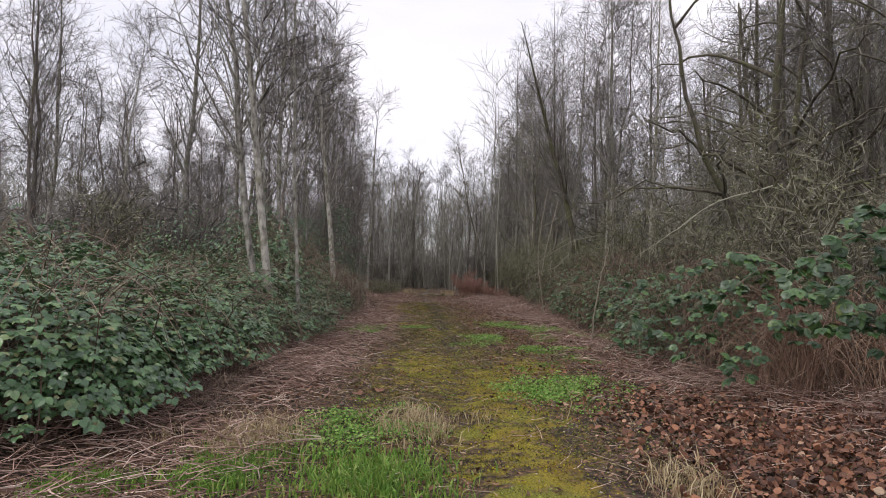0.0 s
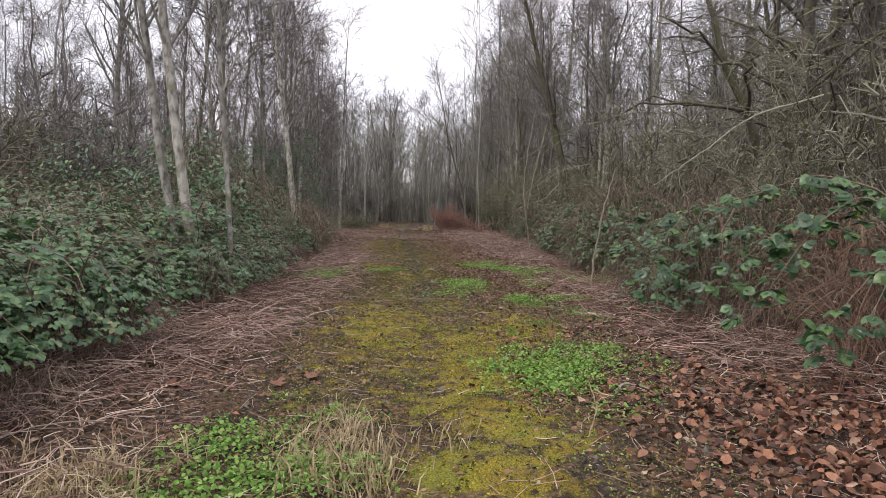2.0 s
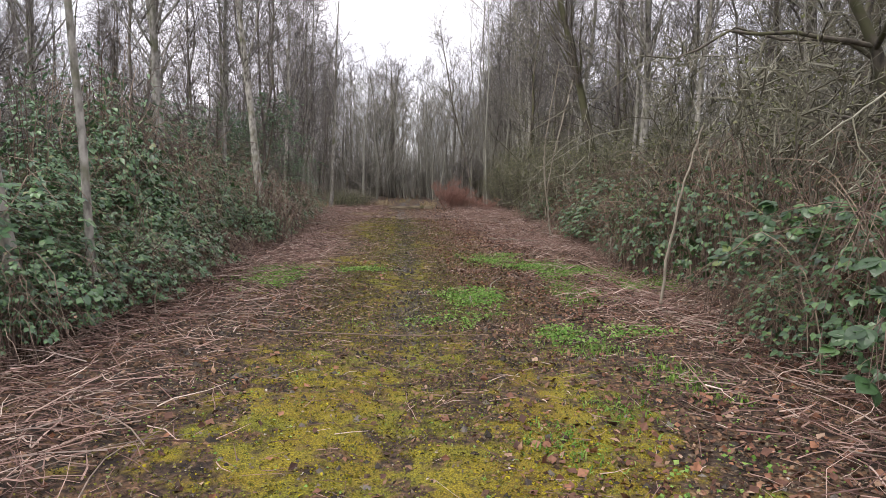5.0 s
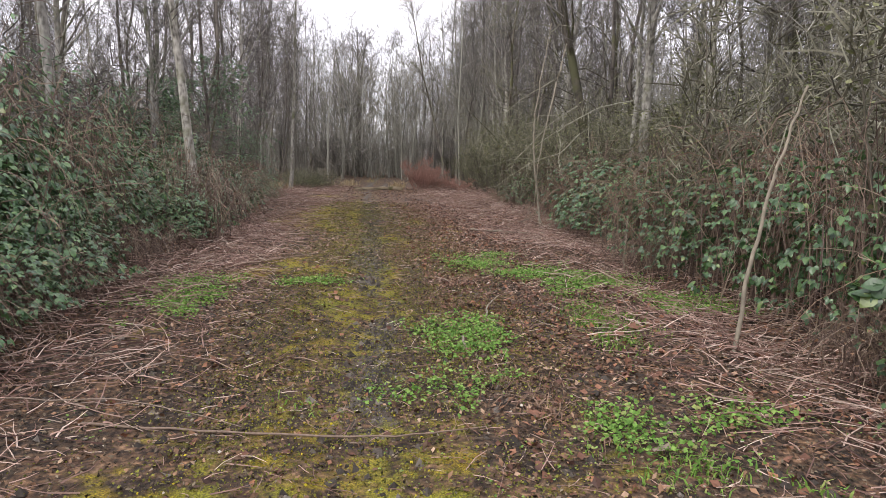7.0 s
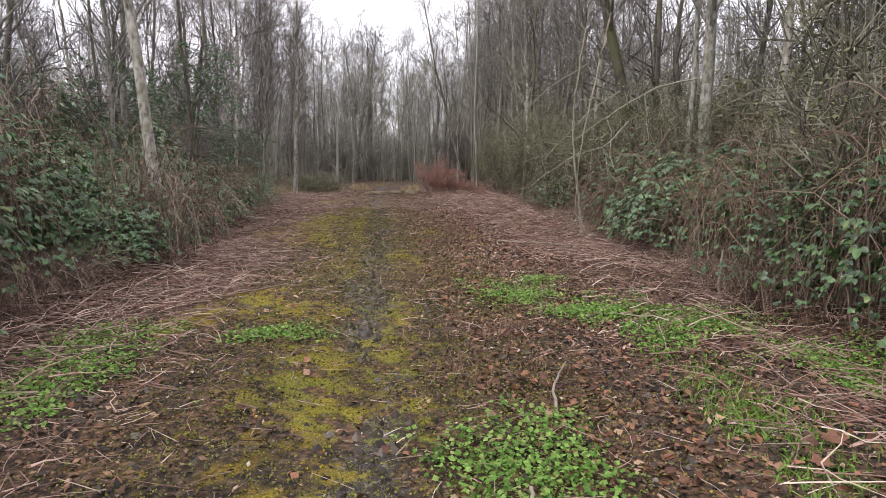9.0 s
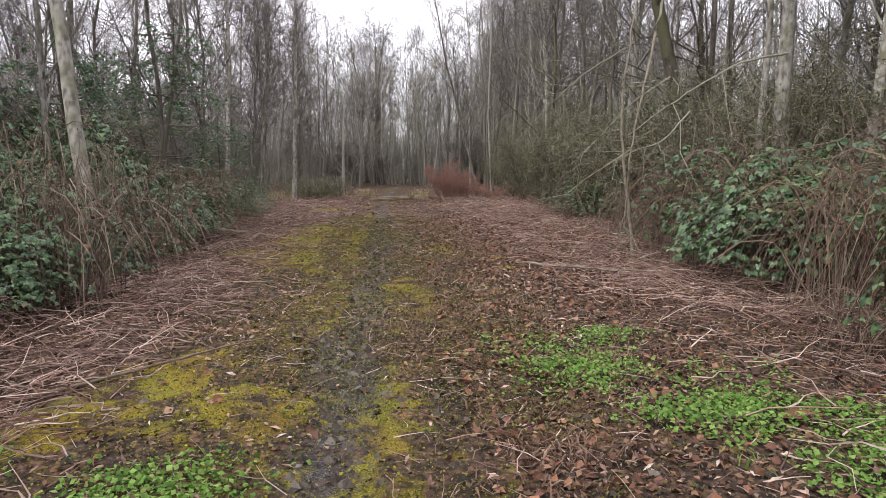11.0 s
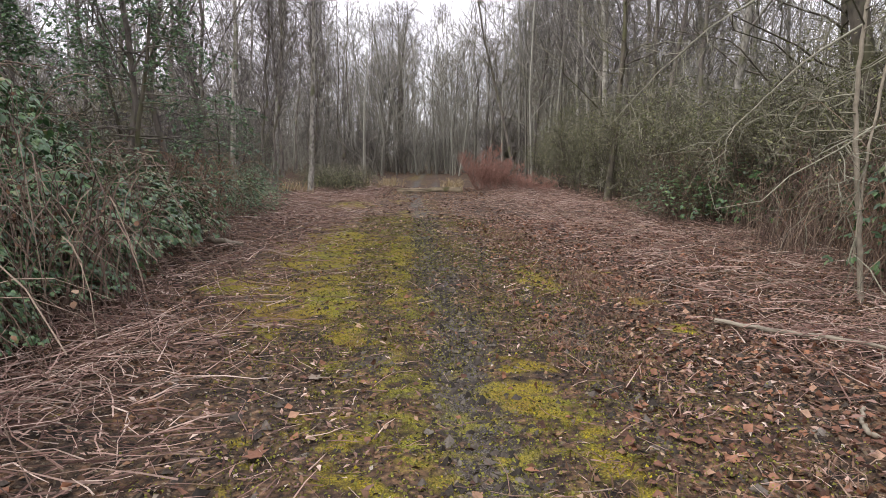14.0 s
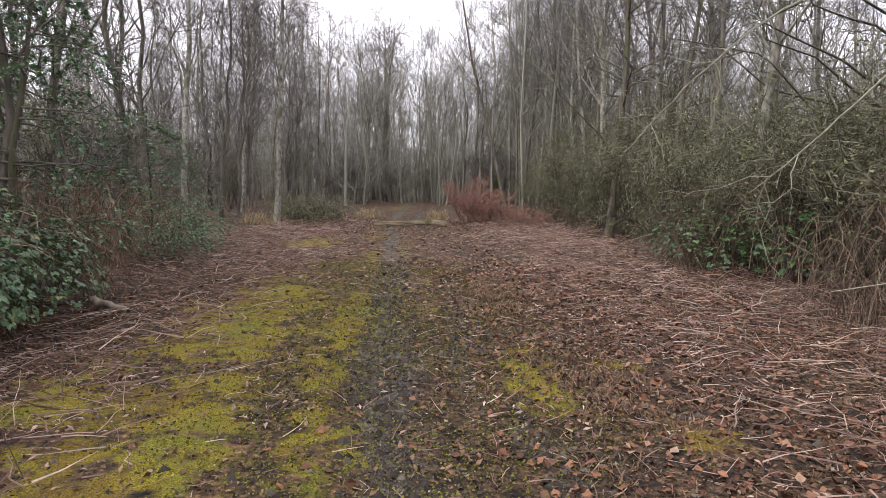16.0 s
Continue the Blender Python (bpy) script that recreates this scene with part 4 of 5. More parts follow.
for i in range(11):
    y = g.uniform(10, 30)
    setdown(g.choice(dead), edge_left(y) + 0.1, y, g.uniform(0, 360), g.uniform(0.5, 0.7), g.uniform(0.3, 0.5), group="bare canes along the track")
    y = g.uniform(6, 36)
    setdown(g.choice(dead), edge_right(y) + 0.2, y, g.uniform(0, 360), g.uniform(0.5, 0.8), g.uniform(0.3, 0.55), group="bare canes along the track")


# ---- single sticks, boughs and the far end ----
def bough(name, pts, r0, r1, material, label, twigs=0, seed=0, twig_len=0.8, twig_mat=None, forks=(), category="branch"):
    """One bent stick or bough through a few places, with side twigs."""
    g = np.random.default_rng(seed)
    pts = np.array(pts, float)
    t = np.linspace(0, len(pts) - 1, 5 * len(pts))
    P = np.stack([np.interp(t, np.arange(len(pts)), pts[:, i]) for i in range(3)], -1)
    for _ in range(2):
        P[1:-1] = (P[:-2] + 2 * P[1:-1] + P[2:]) / 4
    P[1:-1] += g.normal(size=(len(P) - 2, 3)) * r0 * 0.35
    base = P[0].copy()
    top = tagged(new(name), label, category)
    top.location = base
    P = (P - base)[None]
    part("stick", mesh_of("stick", *tubes(P, taper(1, P.shape[1], r0, r1), 7), material, True), top)
    for way in forks:
        Q = (np.array(way, float) - base)[None]
        part("limb", mesh_of("limb", *tubes(Q, taper(1, Q.shape[1], r0 * 0.7, 0.015), 7), material, True), top)
        L, _ = sprout(Q, 14, 5, 0.2, 1.0, 1.6, 0.55, 0.4, g, 0.08)
        W, _ = sprout(L, 8, 2, 0.2, 1.0, 0.6, 0.6, 0.2, g, 0.1)
        part("crown", mesh_of("crown", *joined([tubes(L, taper(len(L), 5, 0.02, 0.006), 4), tubes(W, taper(len(W), 2, 0.009, 0.005), 3)]), twig_mat or material), top, kind="stuff")
    if twigs:
        L, _ = sprout(P, twigs, 5, 0.25, 1.0, twig_len, 0.7, -0.25, g, 0.09)
        W, _ = sprout(L, 4, 3, 0.2, 1.0, twig_len * 0.35, 0.6, -0.1, g, 0.1)
        part("twiggery", mesh_of("twiggery", *joined([tubes(L, taper(len(L), 5, r0 * 0.35, 0.003), 4), tubes(W, taper(len(W), 3, 0.004, 0.002), 3)]), twig_mat or material), top, kind="stuff")
    return top


bough("leaning_pole", [(3.42, 14.6, -0.05), (3.5, 14.6, 0.8), (3.62, 14.55, 1.6), (3.8, 14.5, 2.3)], 0.022, 0.009, M_PALE, "thin pale dead sapling leaning beside the ditch")
bough("broken_bough", [(4.6, 25.6, 4.6), (4.3, 25.2, 3.6), (4.05, 25.0, 2.6), (3.85, 24.9, 1.6), (3.8, 24.9, 0.5)], 0.024, 0.008, M_PALE, "pale broken bough hanging from a tree", 9, 5, 1.3, M_TWIG_OLIVE)
bough("bent_stem", [(4.0, 25.0, 0.0), (3.9, 25.0, 0.8), (3.75, 25.0, 1.9), (3.72, 25.0, 2.6), (3.85, 25.0, 3.6), (4.1, 25.2, 5.0)], 0.03, 0.012, M_PALE, "bent pale stem at the edge of the thicket", 10, 6, 1.2, M_TWIG_OLIVE)
bough("drooping_bough", [(5.8, 24.0, 3.1), (4.9, 23.6, 2.9), (4.0, 23.4, 2.4), (3.3, 23.3, 1.9)], 0.018, 0.005, M_LICHEN, "lichened bough drooping over the track's edge", 10, 8, 1.1, M_TWIG_OLIVE)
bough("drooping_bough", [(6.5, 12.6, 3.4), (5.2, 12.3, 3.0), (4.2, 12.0, 2.3), (3.6, 11.9, 1.9)], 0.018, 0.005, M_LICHEN, "lichened bough drooping over the track's edge", 10, 9, 1.1, M_TWIG_OLIVE)
bough("forked_tree", [(-6.8, 64, -0.1), (-6.78, 64, 1.2), (-6.8, 64, 2.1)], 0.13, 0.11, M_DARK, "dark tree forking into two upright stems", 0, 21, 0.8, M_TWIG,
      [[(-6.8, 64, 2.0), (-7.1, 64, 2.6), (-7.2, 64, 3.6), (-7.1, 64, 7), (-7.2, 64, 13)], [(-6.8, 64, 2.0), (-6.45, 64, 2.6), (-6.4, 64, 3.6), (-6.55, 64, 7), (-6.4, 64, 12)]], "tree")
bough("drooping_bough", [(5.6, 27.9, 3.3), (4.8, 28.0, 2.75), (4.2, 28.3, 2.0), (3.7, 28.5, 1.5)], 0.018, 0.005, M_LICHEN, "pale lichened bough drooping over the track's edge", 9, 31, 0.9)
bough("drooping_bough", [(5.4, 30.2, 4.3), (4.4, 30.0, 3.7), (3.5, 30.0, 2.9), (2.7, 30.0, 2.0)], 0.018, 0.005, M_LICHEN, "pale lichened bough drooping over the track's edge", 10, 32, 1.0)
bough("drooping_bough", [(5.0, 25.4, 2.4), (4.5, 25.2, 1.9), (4.0, 25.1, 1.75), (3.5, 25.1, 1.5)], 0.015, 0.005, M_LICHEN, "pale lichened bough drooping over the track's edge", 7, 33, 0.8)
bough("stub_post", [(4.1, 19.3, -0.2), (4.1, 19.3, 0.25), (4.12, 19.3, 0.52)], 0.018, 0.014, M_PALE, "short pale broken stump stick in the ditch")
bough("fallen_branch", [(2.15, 24.15, 0.05), (2.5, 23.75, 0.07), (3.0, 23.25, 0.09), (3.6, 22.9, 0.12)], 0.022, 0.012, M_PALE, "pale fallen branch lying on the litter", 3, 3, 0.4)
bough("fallen_branch", [(2.04, 21.75, 0.02), (2.0, 21.95, 0.04), (2.08, 22.1, 0.03), (2.2, 22.25, 0.03)], 0.016, 0.009, M_PALE, "pale fallen branch lying on the litter")
bough("fallen_branch", [(-1.9, 18.6, 0.05), (-1.4, 19.2, 0.06), (-1.05, 19.7, 0.05), (-0.8, 20.0, 0.04)], 0.014, 0.006, M_CANE, "thin brown fallen branch on the moss")
bough("fallen_branch", [(-1.5, 13.0, 0.03), (-0.5, 12.85, 0.03), (0.4, 12.75, 0.04), (1.0, 12.95, 0.02)], 0.009, 0.004, M_CANE, "thin brown fallen branch on the moss", 4, 4, 0.3)
bough("fallen_branch", [(1.35, 15.7, 0.02), (1.42, 16.1, 0.06), (1.6, 16.5, 0.08)], 0.012, 0.005, M_PALE, "pale fallen branch lying on the litter")
bough("fallen_branch", [(1.75, 7.5, 0.05), (1.88, 7.68, 0.08), (2.02, 7.7, 0.05), (2.1, 7.6, 0.03)], 0.014, 0.006, M_PALE, "curl of pale bark and twig on the herbs")
bough("fallen_branch", [(1.0, 14.45, 0.02), (1.0, 14.55, 0.05), (1.0, 14.66, 0.1)], 0.014, 0.010, M_PALE, "short pale broken stick on the herbs")
bough("fallen_branch", [(-3.9, 28.9, 0.1), (-3.6, 28.6, 0.12), (-3.2, 28.3, 0.1)], 0.05, 0.03, M_PALE, "short grey log lying under the bushes")
bough("dead_stalk", [(-2.0, 12.4, 0), (-2.03, 12.4, 0.35), (-2.0, 12.4, 0.6)], 0.007, 0.004, M_CANE, "single dark dead stalk standing in the litter", 3, 11, 0.12)
bough("dead_stalk", [(-2.4, 25.6, 0), (-2.4, 25.6, 0.2), (-2.38, 25.6, 0.4)], 0.006, 0.003, M_CANE, "single dark dead stalk standing in the litter", 3, 12, 0.12)
bough("dead_stalk", [(1.3, 6.6, 0), (1.36, 6.6, 0.2), (1.3, 6.62, 0.38)], 0.006, 0.003, M_STRAW, "pale dead stalk standing in the litter", 3, 13, 0.15)

def spray(pts, seed, label="arching bramble cane with large green leaves", big=1.0):
    """A long cane with leaves of three to five leaflets on short stalks."""
    g = np.random.default_rng(seed)
    top = bough("bramble_spray", pts, 0.008, 0.003, M_CANE, label, 0, seed)
    pts = np.array(pts, float)
    many = 6 * len(pts)
    t = g.uniform(0.9, len(pts) - 1, many)
    root = np.stack([np.interp(t, np.arange(len(pts)), pts[:, i]) for i in range(3)], -1) - pts[0]
    a = g.uniform(0, 2 * np.pi, many)
    head = np.stack([np.cos(a), np.sin(a), np.full(many, -0.25)], -1)
    q = root + head * g.uniform(0.05, 0.2, many)[:, None] + g.normal(size=(many, 3)) * 0.03
    part("leaf_stalk", mesh_of("leaf_stalk", *tubes(np.stack([root, q], 1), taper(many, 2, 0.002, 0.0015), 3), M_CANE), top, kind="stuff")
    nrm = np.array([-0.15, -0.35, 1.0]) + g.normal(size=(many, 3)) * 0.35
    X, Y = unit(np.cross(head, nrm)), unit(head)
    size = g.uniform(0.065, 0.11, many) * big
    geo = joined([leaves(q, nrm, Y, size, 16, 1.1)] + [leaves(q, nrm + side * X * 0.3, unit(Y * fw + side * X), size * sc, 16, 1.1) for side in (-1, 1) for fw, sc in ((0.7, 0.9), (-0.25, 0.65))])
    part("foliage", mesh_of("foliage", *geo, M_SPRAY), top, kind="stuff")
    tagged(top, category="bramble")


rs = random.Random(9)
SPRAYS = [
    [(4.7, 6.4, 0.1), (4.5, 6.2, 1.5), (4.1, 6.0, 2.0), (3.65, 5.98, 1.85), (3.25, 5.9, 1.55)],
    [(4.8, 6.6, 0.1), (4.6, 6.3, 1.2), (4.1, 6.1, 1.6), (3.7, 6.0, 1.35), (3.45, 5.9, 0.95)],
    [(4.8, 6.2, 0.1), (4.6, 6.1, 1.6), (4.3, 6.0, 2.25), (4.0, 5.9, 2.2), (3.75, 5.85, 2.0)],
    [(5.0, 6.9, 0.1), (4.7, 6.6, 1.0), (4.2, 6.4, 1.25), (3.8, 6.3, 0.9)],
    [(5.0, 8.2, 0.1), (4.5, 8.2, 1.7), (3.93, 8.56, 1.9), (3.79, 9.04, 1.76), (3.7, 9.63, 1.64), (3.45, 10.2, 1.55), (3.0, 10.0, 1.15), (2.85, 9.85, 0.6)],
    [(5.0, 8.0, 0.1), (4.6, 8.1, 1.4), (4.1, 8.1, 1.7), (3.73, 8.12, 1.45), (3.4, 8.2, 0.9), (3.2, 8.2, 0.55)],
    [(5.3, 10.4, 0.1), (4.8, 10.4, 1.2), (4.15, 10.3, 1.3), (3.7, 10.6, 1.15), (3.2, 10.5, 0.6)],
    [(4.9, 7.4, 0.1), (4.6, 7.3, 1.2), (4.1, 7.2, 1.5), (3.7, 7.1, 1.2), (3.4, 7.0, 0.7)],
    [(4.9, 7.9, 0.1), (4.5, 7.8, 0.9), (4.0, 7.7, 1.1), (3.6, 7.6, 0.7), (3.45, 7.6, 0.4)],
    [(5.0, 8.7, 0.1), (4.5, 8.7, 1.3), (4.0, 8.8, 1.5), (3.5, 8.9, 1.1), (3.2, 9.0, 0.7)],
    [(5.4, 12.0, 0.1), (4.8, 12.1, 1.1), (4.2, 12.3, 1.45), (3.73, 12.5, 1.35), (3.4, 12.8, 0.9)],
    [(5.5, 12.8, 0.1), (4.8, 12.8, 1.0), (4.1, 12.9, 1.2), (3.5, 13.0, 0.8)],
]
for i, way in enumerate(SPRAYS):
    spray(way, 600 + i, big=1.35)
for i in range(7):
    y = 9.6 + i * 0.8
    h = rs.uniform(0.7, 1.2)
    spray([(-4.4, y, 0.2), (-4.0, y, h), (-3.4, y - 0.1, h), (-2.9, y - 0.2, 0.3 * h + 0.1)], 640 + i)
spray([(-4.0, 8.9, 0.2), (-3.5, 8.8, 1.0), (-3.1, 8.7, 0.95), (-2.7, 8.6, 0.6)], 655, big=1.3)
for i in range(8):
    y = 14.8 + i * 1.5
    h = rs.uniform(1.2, 2.1)
    spray([(6.2, y + 0.1, 0.1), (5.7, y, h), (4.9, y, h * 0.9), (4.3, y - 0.1, h * 0.35)], 660 + i)

# squared timber across the track
bm = bmesh.new()
bmesh.ops.create_cube(bm, size=1)
bmesh.ops.scale(bm, vec=(2.6, 0.22, 0.17), verts=bm.verts)
bmesh.ops.subdivide_edges(bm, edges=[e for e in bm.edges if abs(e.verts[0].co.x - e.verts[1].co.x) > 1], cuts=10)
bmesh.ops.bevel(bm, geom=[e for e in bm.edges if len(e.link_faces) == 2 and e.calc_face_angle() > 1], offset=0.03, segments=2, affect="EDGES")
for v in bm.verts:
    v.co.z += 0.03 * math.sin(v.co.x * 2.1) + 0.015 * math.sin(v.co.x * 9)
    v.co.y += 0.02 * math.sin(v.co.x * 3.3 + 1)
me = bpy.data.meshes.new("track_barrier_log")
bm.to_mesh(me)
bm.free()
me.materials.append(M_LOG)
log = tagged(new("track_barrier_log", me), "weathered mossy log lying across the track", "log")
log.matrix_basis = pose(-0.57, 44.0, float(ground_height(-0.57, 44.0)) + 0.11, 0, 0, 3)

red = tree_kind("red_shrub", 300, 1.9, 0.012, 8, 0.1, 0.7, M_TWIG_RED, M_TWIG_RED, "red-twigged bare shrub beside the track's end", "shrub", stems=12, fork=0.5, sub=3, fine=3, thin=1.2, sides=4, lift=0.5)
for x, y, h in [(1.55, 46.2, 0.5), (2.1, 45.7, 0.72), (2.3, 46.6, 0.8), (2.7, 46.0, 0.62), (1.9, 47.0, 0.7), (3.2, 45.4, 0.45), (3.8, 44.2, 0.4)]:
    setdown(red, x, y, g.uniform(0, 360), g.uniform(0.65, 0.85), h, group="red shrubs")
heap = bramble_kind("brush_heap", 310, 1.2, 0.95, 900, 150, M_OLIVE, "low dark heap of brush beside the track", cane_mat=M_TWIG_OLIVE, triple=False, leaf_size=0.08)
for x, y in [(-4.6, 45.2), (-3.8, 45.6), (-5.3, 46.6)]:
    setdown(heap, x, y, g.uniform(0, 360), g.uniform(0.75, 0.95), 0.95)


for i, kind in enumerate(built):
    if kind.name not in used:
        setdown(kind, -34.0 - i * 0.2, 40.0 + i)

LOBES = [(0, 0), (-.18, .12), (-.5, .1), (-.34, .34), (-.58, .62), (-.22, .6), (0, 1), (.22, .6), (.58, .62), (.34, .34), (.5, .1), (.18, .12)]


def fallen_leaf(x, y, size, turn, material, label):
    curl = 0.3 + 0.5 * math.sin(x * 9 + y * 5) ** 2
    v = [(0, .42, 0.02)] + [(a, b, 0.1 * abs(a) + curl * (b - .4) ** 2 + 0.5 * curl * a * (b - .3)) for a, b in LOBES]
    f = [(0, i + 1, (i + 1) % len(LOBES) + 1) for i in range(len(LOBES))]
    ob = tagged(new("fallen_leaf", mesh_of("fallen_leaf", np.array(v) * size, np.array(f), material)), label, "leaf", "single fallen leaves")
    ob.matrix_basis = pose(x, y, float(ground_height(x, y)) + 0.03, 12 * math.sin(x * 31), 12 * math.sin(y * 27), turn)


rf = random.Random(5)
for x, y, size in [(2.66, 18.25, 0.2), (1.0, 8.05, 0.14), (-0.8, 8.0, 0.16), (-1.0, 7.7, 0.15), (-1.9, 7.8, 0.2), (2.69, 15.15, 0.14), (2.5, 14.9, 0.12), (1.33, 13.2, 0.13), (-1.15, 21.6, 0.12)]:
    fallen_leaf(x, y, size, rf.uniform(0, 360), M_RUSSET, "large russet maple leaf fallen on the track")
for i in range(70):
    fallen_leaf(rf.uniform(1.9, 4.6), rf.uniform(3.9, 7.8), rf.uniform(0.07, 0.125), rf.uniform(0, 360), M_RUSSET, "russet maple leaf lying in the drift")
for x, y, size in [(2.1, 13.65, 0.15), (-1.95, 20.9, 0.14), (-0.5, 20.05, 0.12), (-1.1, 22.7, 0.12), (-1.9, 14.9, 0.14), (1.9, 12.6, 0.12), (-1.75, 23.9, 0.1)]:
    fallen_leaf(x, y, size, rf.uniform(0, 360), M_CHIP, "pale bleached leaf fallen on the track")

# ---- ground cover ----
def scatter(n, seed, x0, x1, y0, y1, weight):
    """Places over a stretch of ground, kept by a weight from 0 to 1."""
    r = np.random.default_rng(seed)
    x, y = r.uniform(x0, x1, n), r.uniform(y0, y1, n)
    keep = r.uniform(0, 1, n) < weight(x, y)
    return x[keep], y[keep], r


def on_ground(x, y, lift=0.0):
    return np.stack([x, y, ground_height(x, y) + lift], -1)


def flat_leaves(name, label, category, n, seed, box, weight, size, material, tilt=0.35, lift=0.012, tris=4, width=1.0):
    x, y, r = scatter(n, seed, *box, weight)
    k = len(x)
    nrm = np.array([0, 0, 1.0]) + r.normal(size=(k, 3)) * tilt
    a = r.uniform(0, 2 * np.pi, k)
    head = np.stack([np.cos(a), np.sin(a), np.zeros(k)], -1)
    geo = leaves(on_ground(x, y) + np.stack([0 * x, 0 * x, r.uniform(0.3, 1.6, k) * lift], -1), nrm, head, size * r.uniform(0.55, 1.35, k), tris, width)
    return tagged(new(name, mesh_of(name, *geo, material)), label, category, "", "stuff")


def lying_stems(name, label, n, seed, box, weight, length, radius, material, heap=0.1, k=4, bias=0.0):
    x, y, r = scatter(n, seed, *box, weight)
    m = len(x)
    a = r.normal(size=m) * 0.55 + bias + np.pi * (r.uniform(0, 1, m) < 0.5)
    a = np.where(r.uniform(0, 1, m) < 0.85, r.uniform(0, 2 * np.pi, m), a)
    ln_ = length * r.uniform(0.35, 1.5, m)
    s = np.linspace(-0.5, 0.5, k)
    px = x[:, None] + np.cos(a)[:, None] * s * ln_[:, None]
    py = y[:, None] + np.sin(a)[:, None] * s * ln_[:, None]
    px[:, 1:-1] += r.normal(size=(m, k - 2)) * 0.08 * ln_[:, None]
    py[:, 1:-1] += r.normal(size=(m, k - 2)) * 0.08 * ln_[:, None]
    slope = r.normal(size=m) * 0.2
    pz = ground_height(px, py) + 0.008 + heap * (r.uniform(0, 1, m) ** 2)[:, None] + np.abs(slope)[:, None] * (s + 0.5) * ln_[:, None] + 0.05 * ln_[:, None] * (0.25 - s ** 2)
    P = np.stack([px, py, pz], -1)
    rad = radius * r.uniform(0.5, 1.5, m)
    return tagged(new(name, mesh_of(name, *tubes(P, taper(m, k, rad, 0.0015), 3), material)), label, "dead stems", "", "stuff")


def blades(name, label, category, patches, per, seed, height, material, width=0.006, spread=0.35, soft=1.15):
    """Tapering bent blades standing in patches."""
    r = np.random.default_rng(seed)
    xs, ys, hs = [], [], []
    for px, py, w, l in patches:
        n = max(int(per * min(w * l, 0.6)), 25)
        q = r.normal(size=(n, 2)) * 0.5
        clump = r.normal(size=(max(n // 14, 3), 2)) * 0.55
        q = clump[r.integers(0, len(clump), n)] + r.normal(size=(n, 2)) * 0.07 / np.array([w, l])
        xs.append(px + q[:, 0] * w * soft)
        ys.append(py + q[:, 1] * l * soft)
        hs.append(height * r.uniform(0.4, 1.3, n))
    x, y, h = (np.concatenate(v) for v in (xs, ys, hs))
    n = len(x)
    base = on_ground(x, y, -0.01)
    lean_ = r.normal(size=(n, 2)) * spread
    a = r.uniform(0, 2 * np.pi, n)
    side = np.stack([np.cos(a), np.sin(a), 0 * a], -1) * (width * r.uniform(0.6, 1.4, n))[:, None]
    mid = base + np.stack([lean_[:, 0] * h * 0.4, lean_[:, 1] * h * 0.4, h * 0.6], -1)
    tip = base + np.stack([lean_[:, 0] * h * 1.3, lean_[:, 1] * h * 1.3, h * (1 - 0.5 * np.minimum((lean_ ** 2).sum(1), 1))], -1)
    v = np.stack([base - side, base + side, mid + side * 0.8, mid - side * 0.8, tip], 1).reshape(-1, 3)
    o = (np.arange(n) * 5)[:, None]
    f = np.concatenate([o + np.array([0, 1, 2]), o + np.array([0, 2, 3]), o + np.array([3, 2, 4])])
    return tagged(new(name, mesh_of(name, v, f, material)), label, category, "", "stuff")


def on_track(x, y):
    """1 on the track, falling to 0 at its edges."""
    return np.clip((x - edge_left(y)) / 1.4, 0, 1) * np.clip((edge_right(y) - x) / 1.4, 0, 1)


def edge_weight(x, y):
    """Where cut stems lie: along both edges, wider on the right further on."""
    left = np.clip((-0.95 - 0.05 * np.clip(y - 16, 0, 20) - x) / 0.8, 0, 1)
    right = np.clip((x - np.interp(y, [4, 7, 9, 14, 20, 24, 40], [3.8, 3.1, 2.2, 2.2, 2.4, 1.8, 1.2])) / 1.0, 0, 1)
    return np.maximum(left, 0.8 * right) * (0.2 + 0.8 * np.clip((fbm(x, y, 0.6, 61) - 0.25) * 3, 0, 1))


NEAR, FAR = (-5.0, 5.6, 3.0, 24.0), (-5.5, 5.8, 23.5, 48.0)
for name, box, seed, many in (("cut_stems", NEAR, 401, 38000), ("cut_stems", FAR, 402, 22000)):
    lying_stems(name, "mauve-brown dead stems strewn along the track's edges", many, seed, box, edge_weight, 0.36, 0.005, M_STEM, 0.15, 4)
lying_stems("twig_litter", "short brown twigs strewn over the whole track", 34000, 403, (-4.5, 5.2, 3.0, 40.0), lambda x, y: 0.55 - 0.4 * mossy(x, y) - 0.2 * muddy(x, y), 0.16, 0.003, M_STEM, 0.03, 3)
M_CLOD = island_material("soil_clod", [(0, (0.028, 0.023, 0.019)), (0.7, (0.085, 0.070, 0.058)), (1, (0.20, 0.175, 0.15))], 0.9, grain=60)


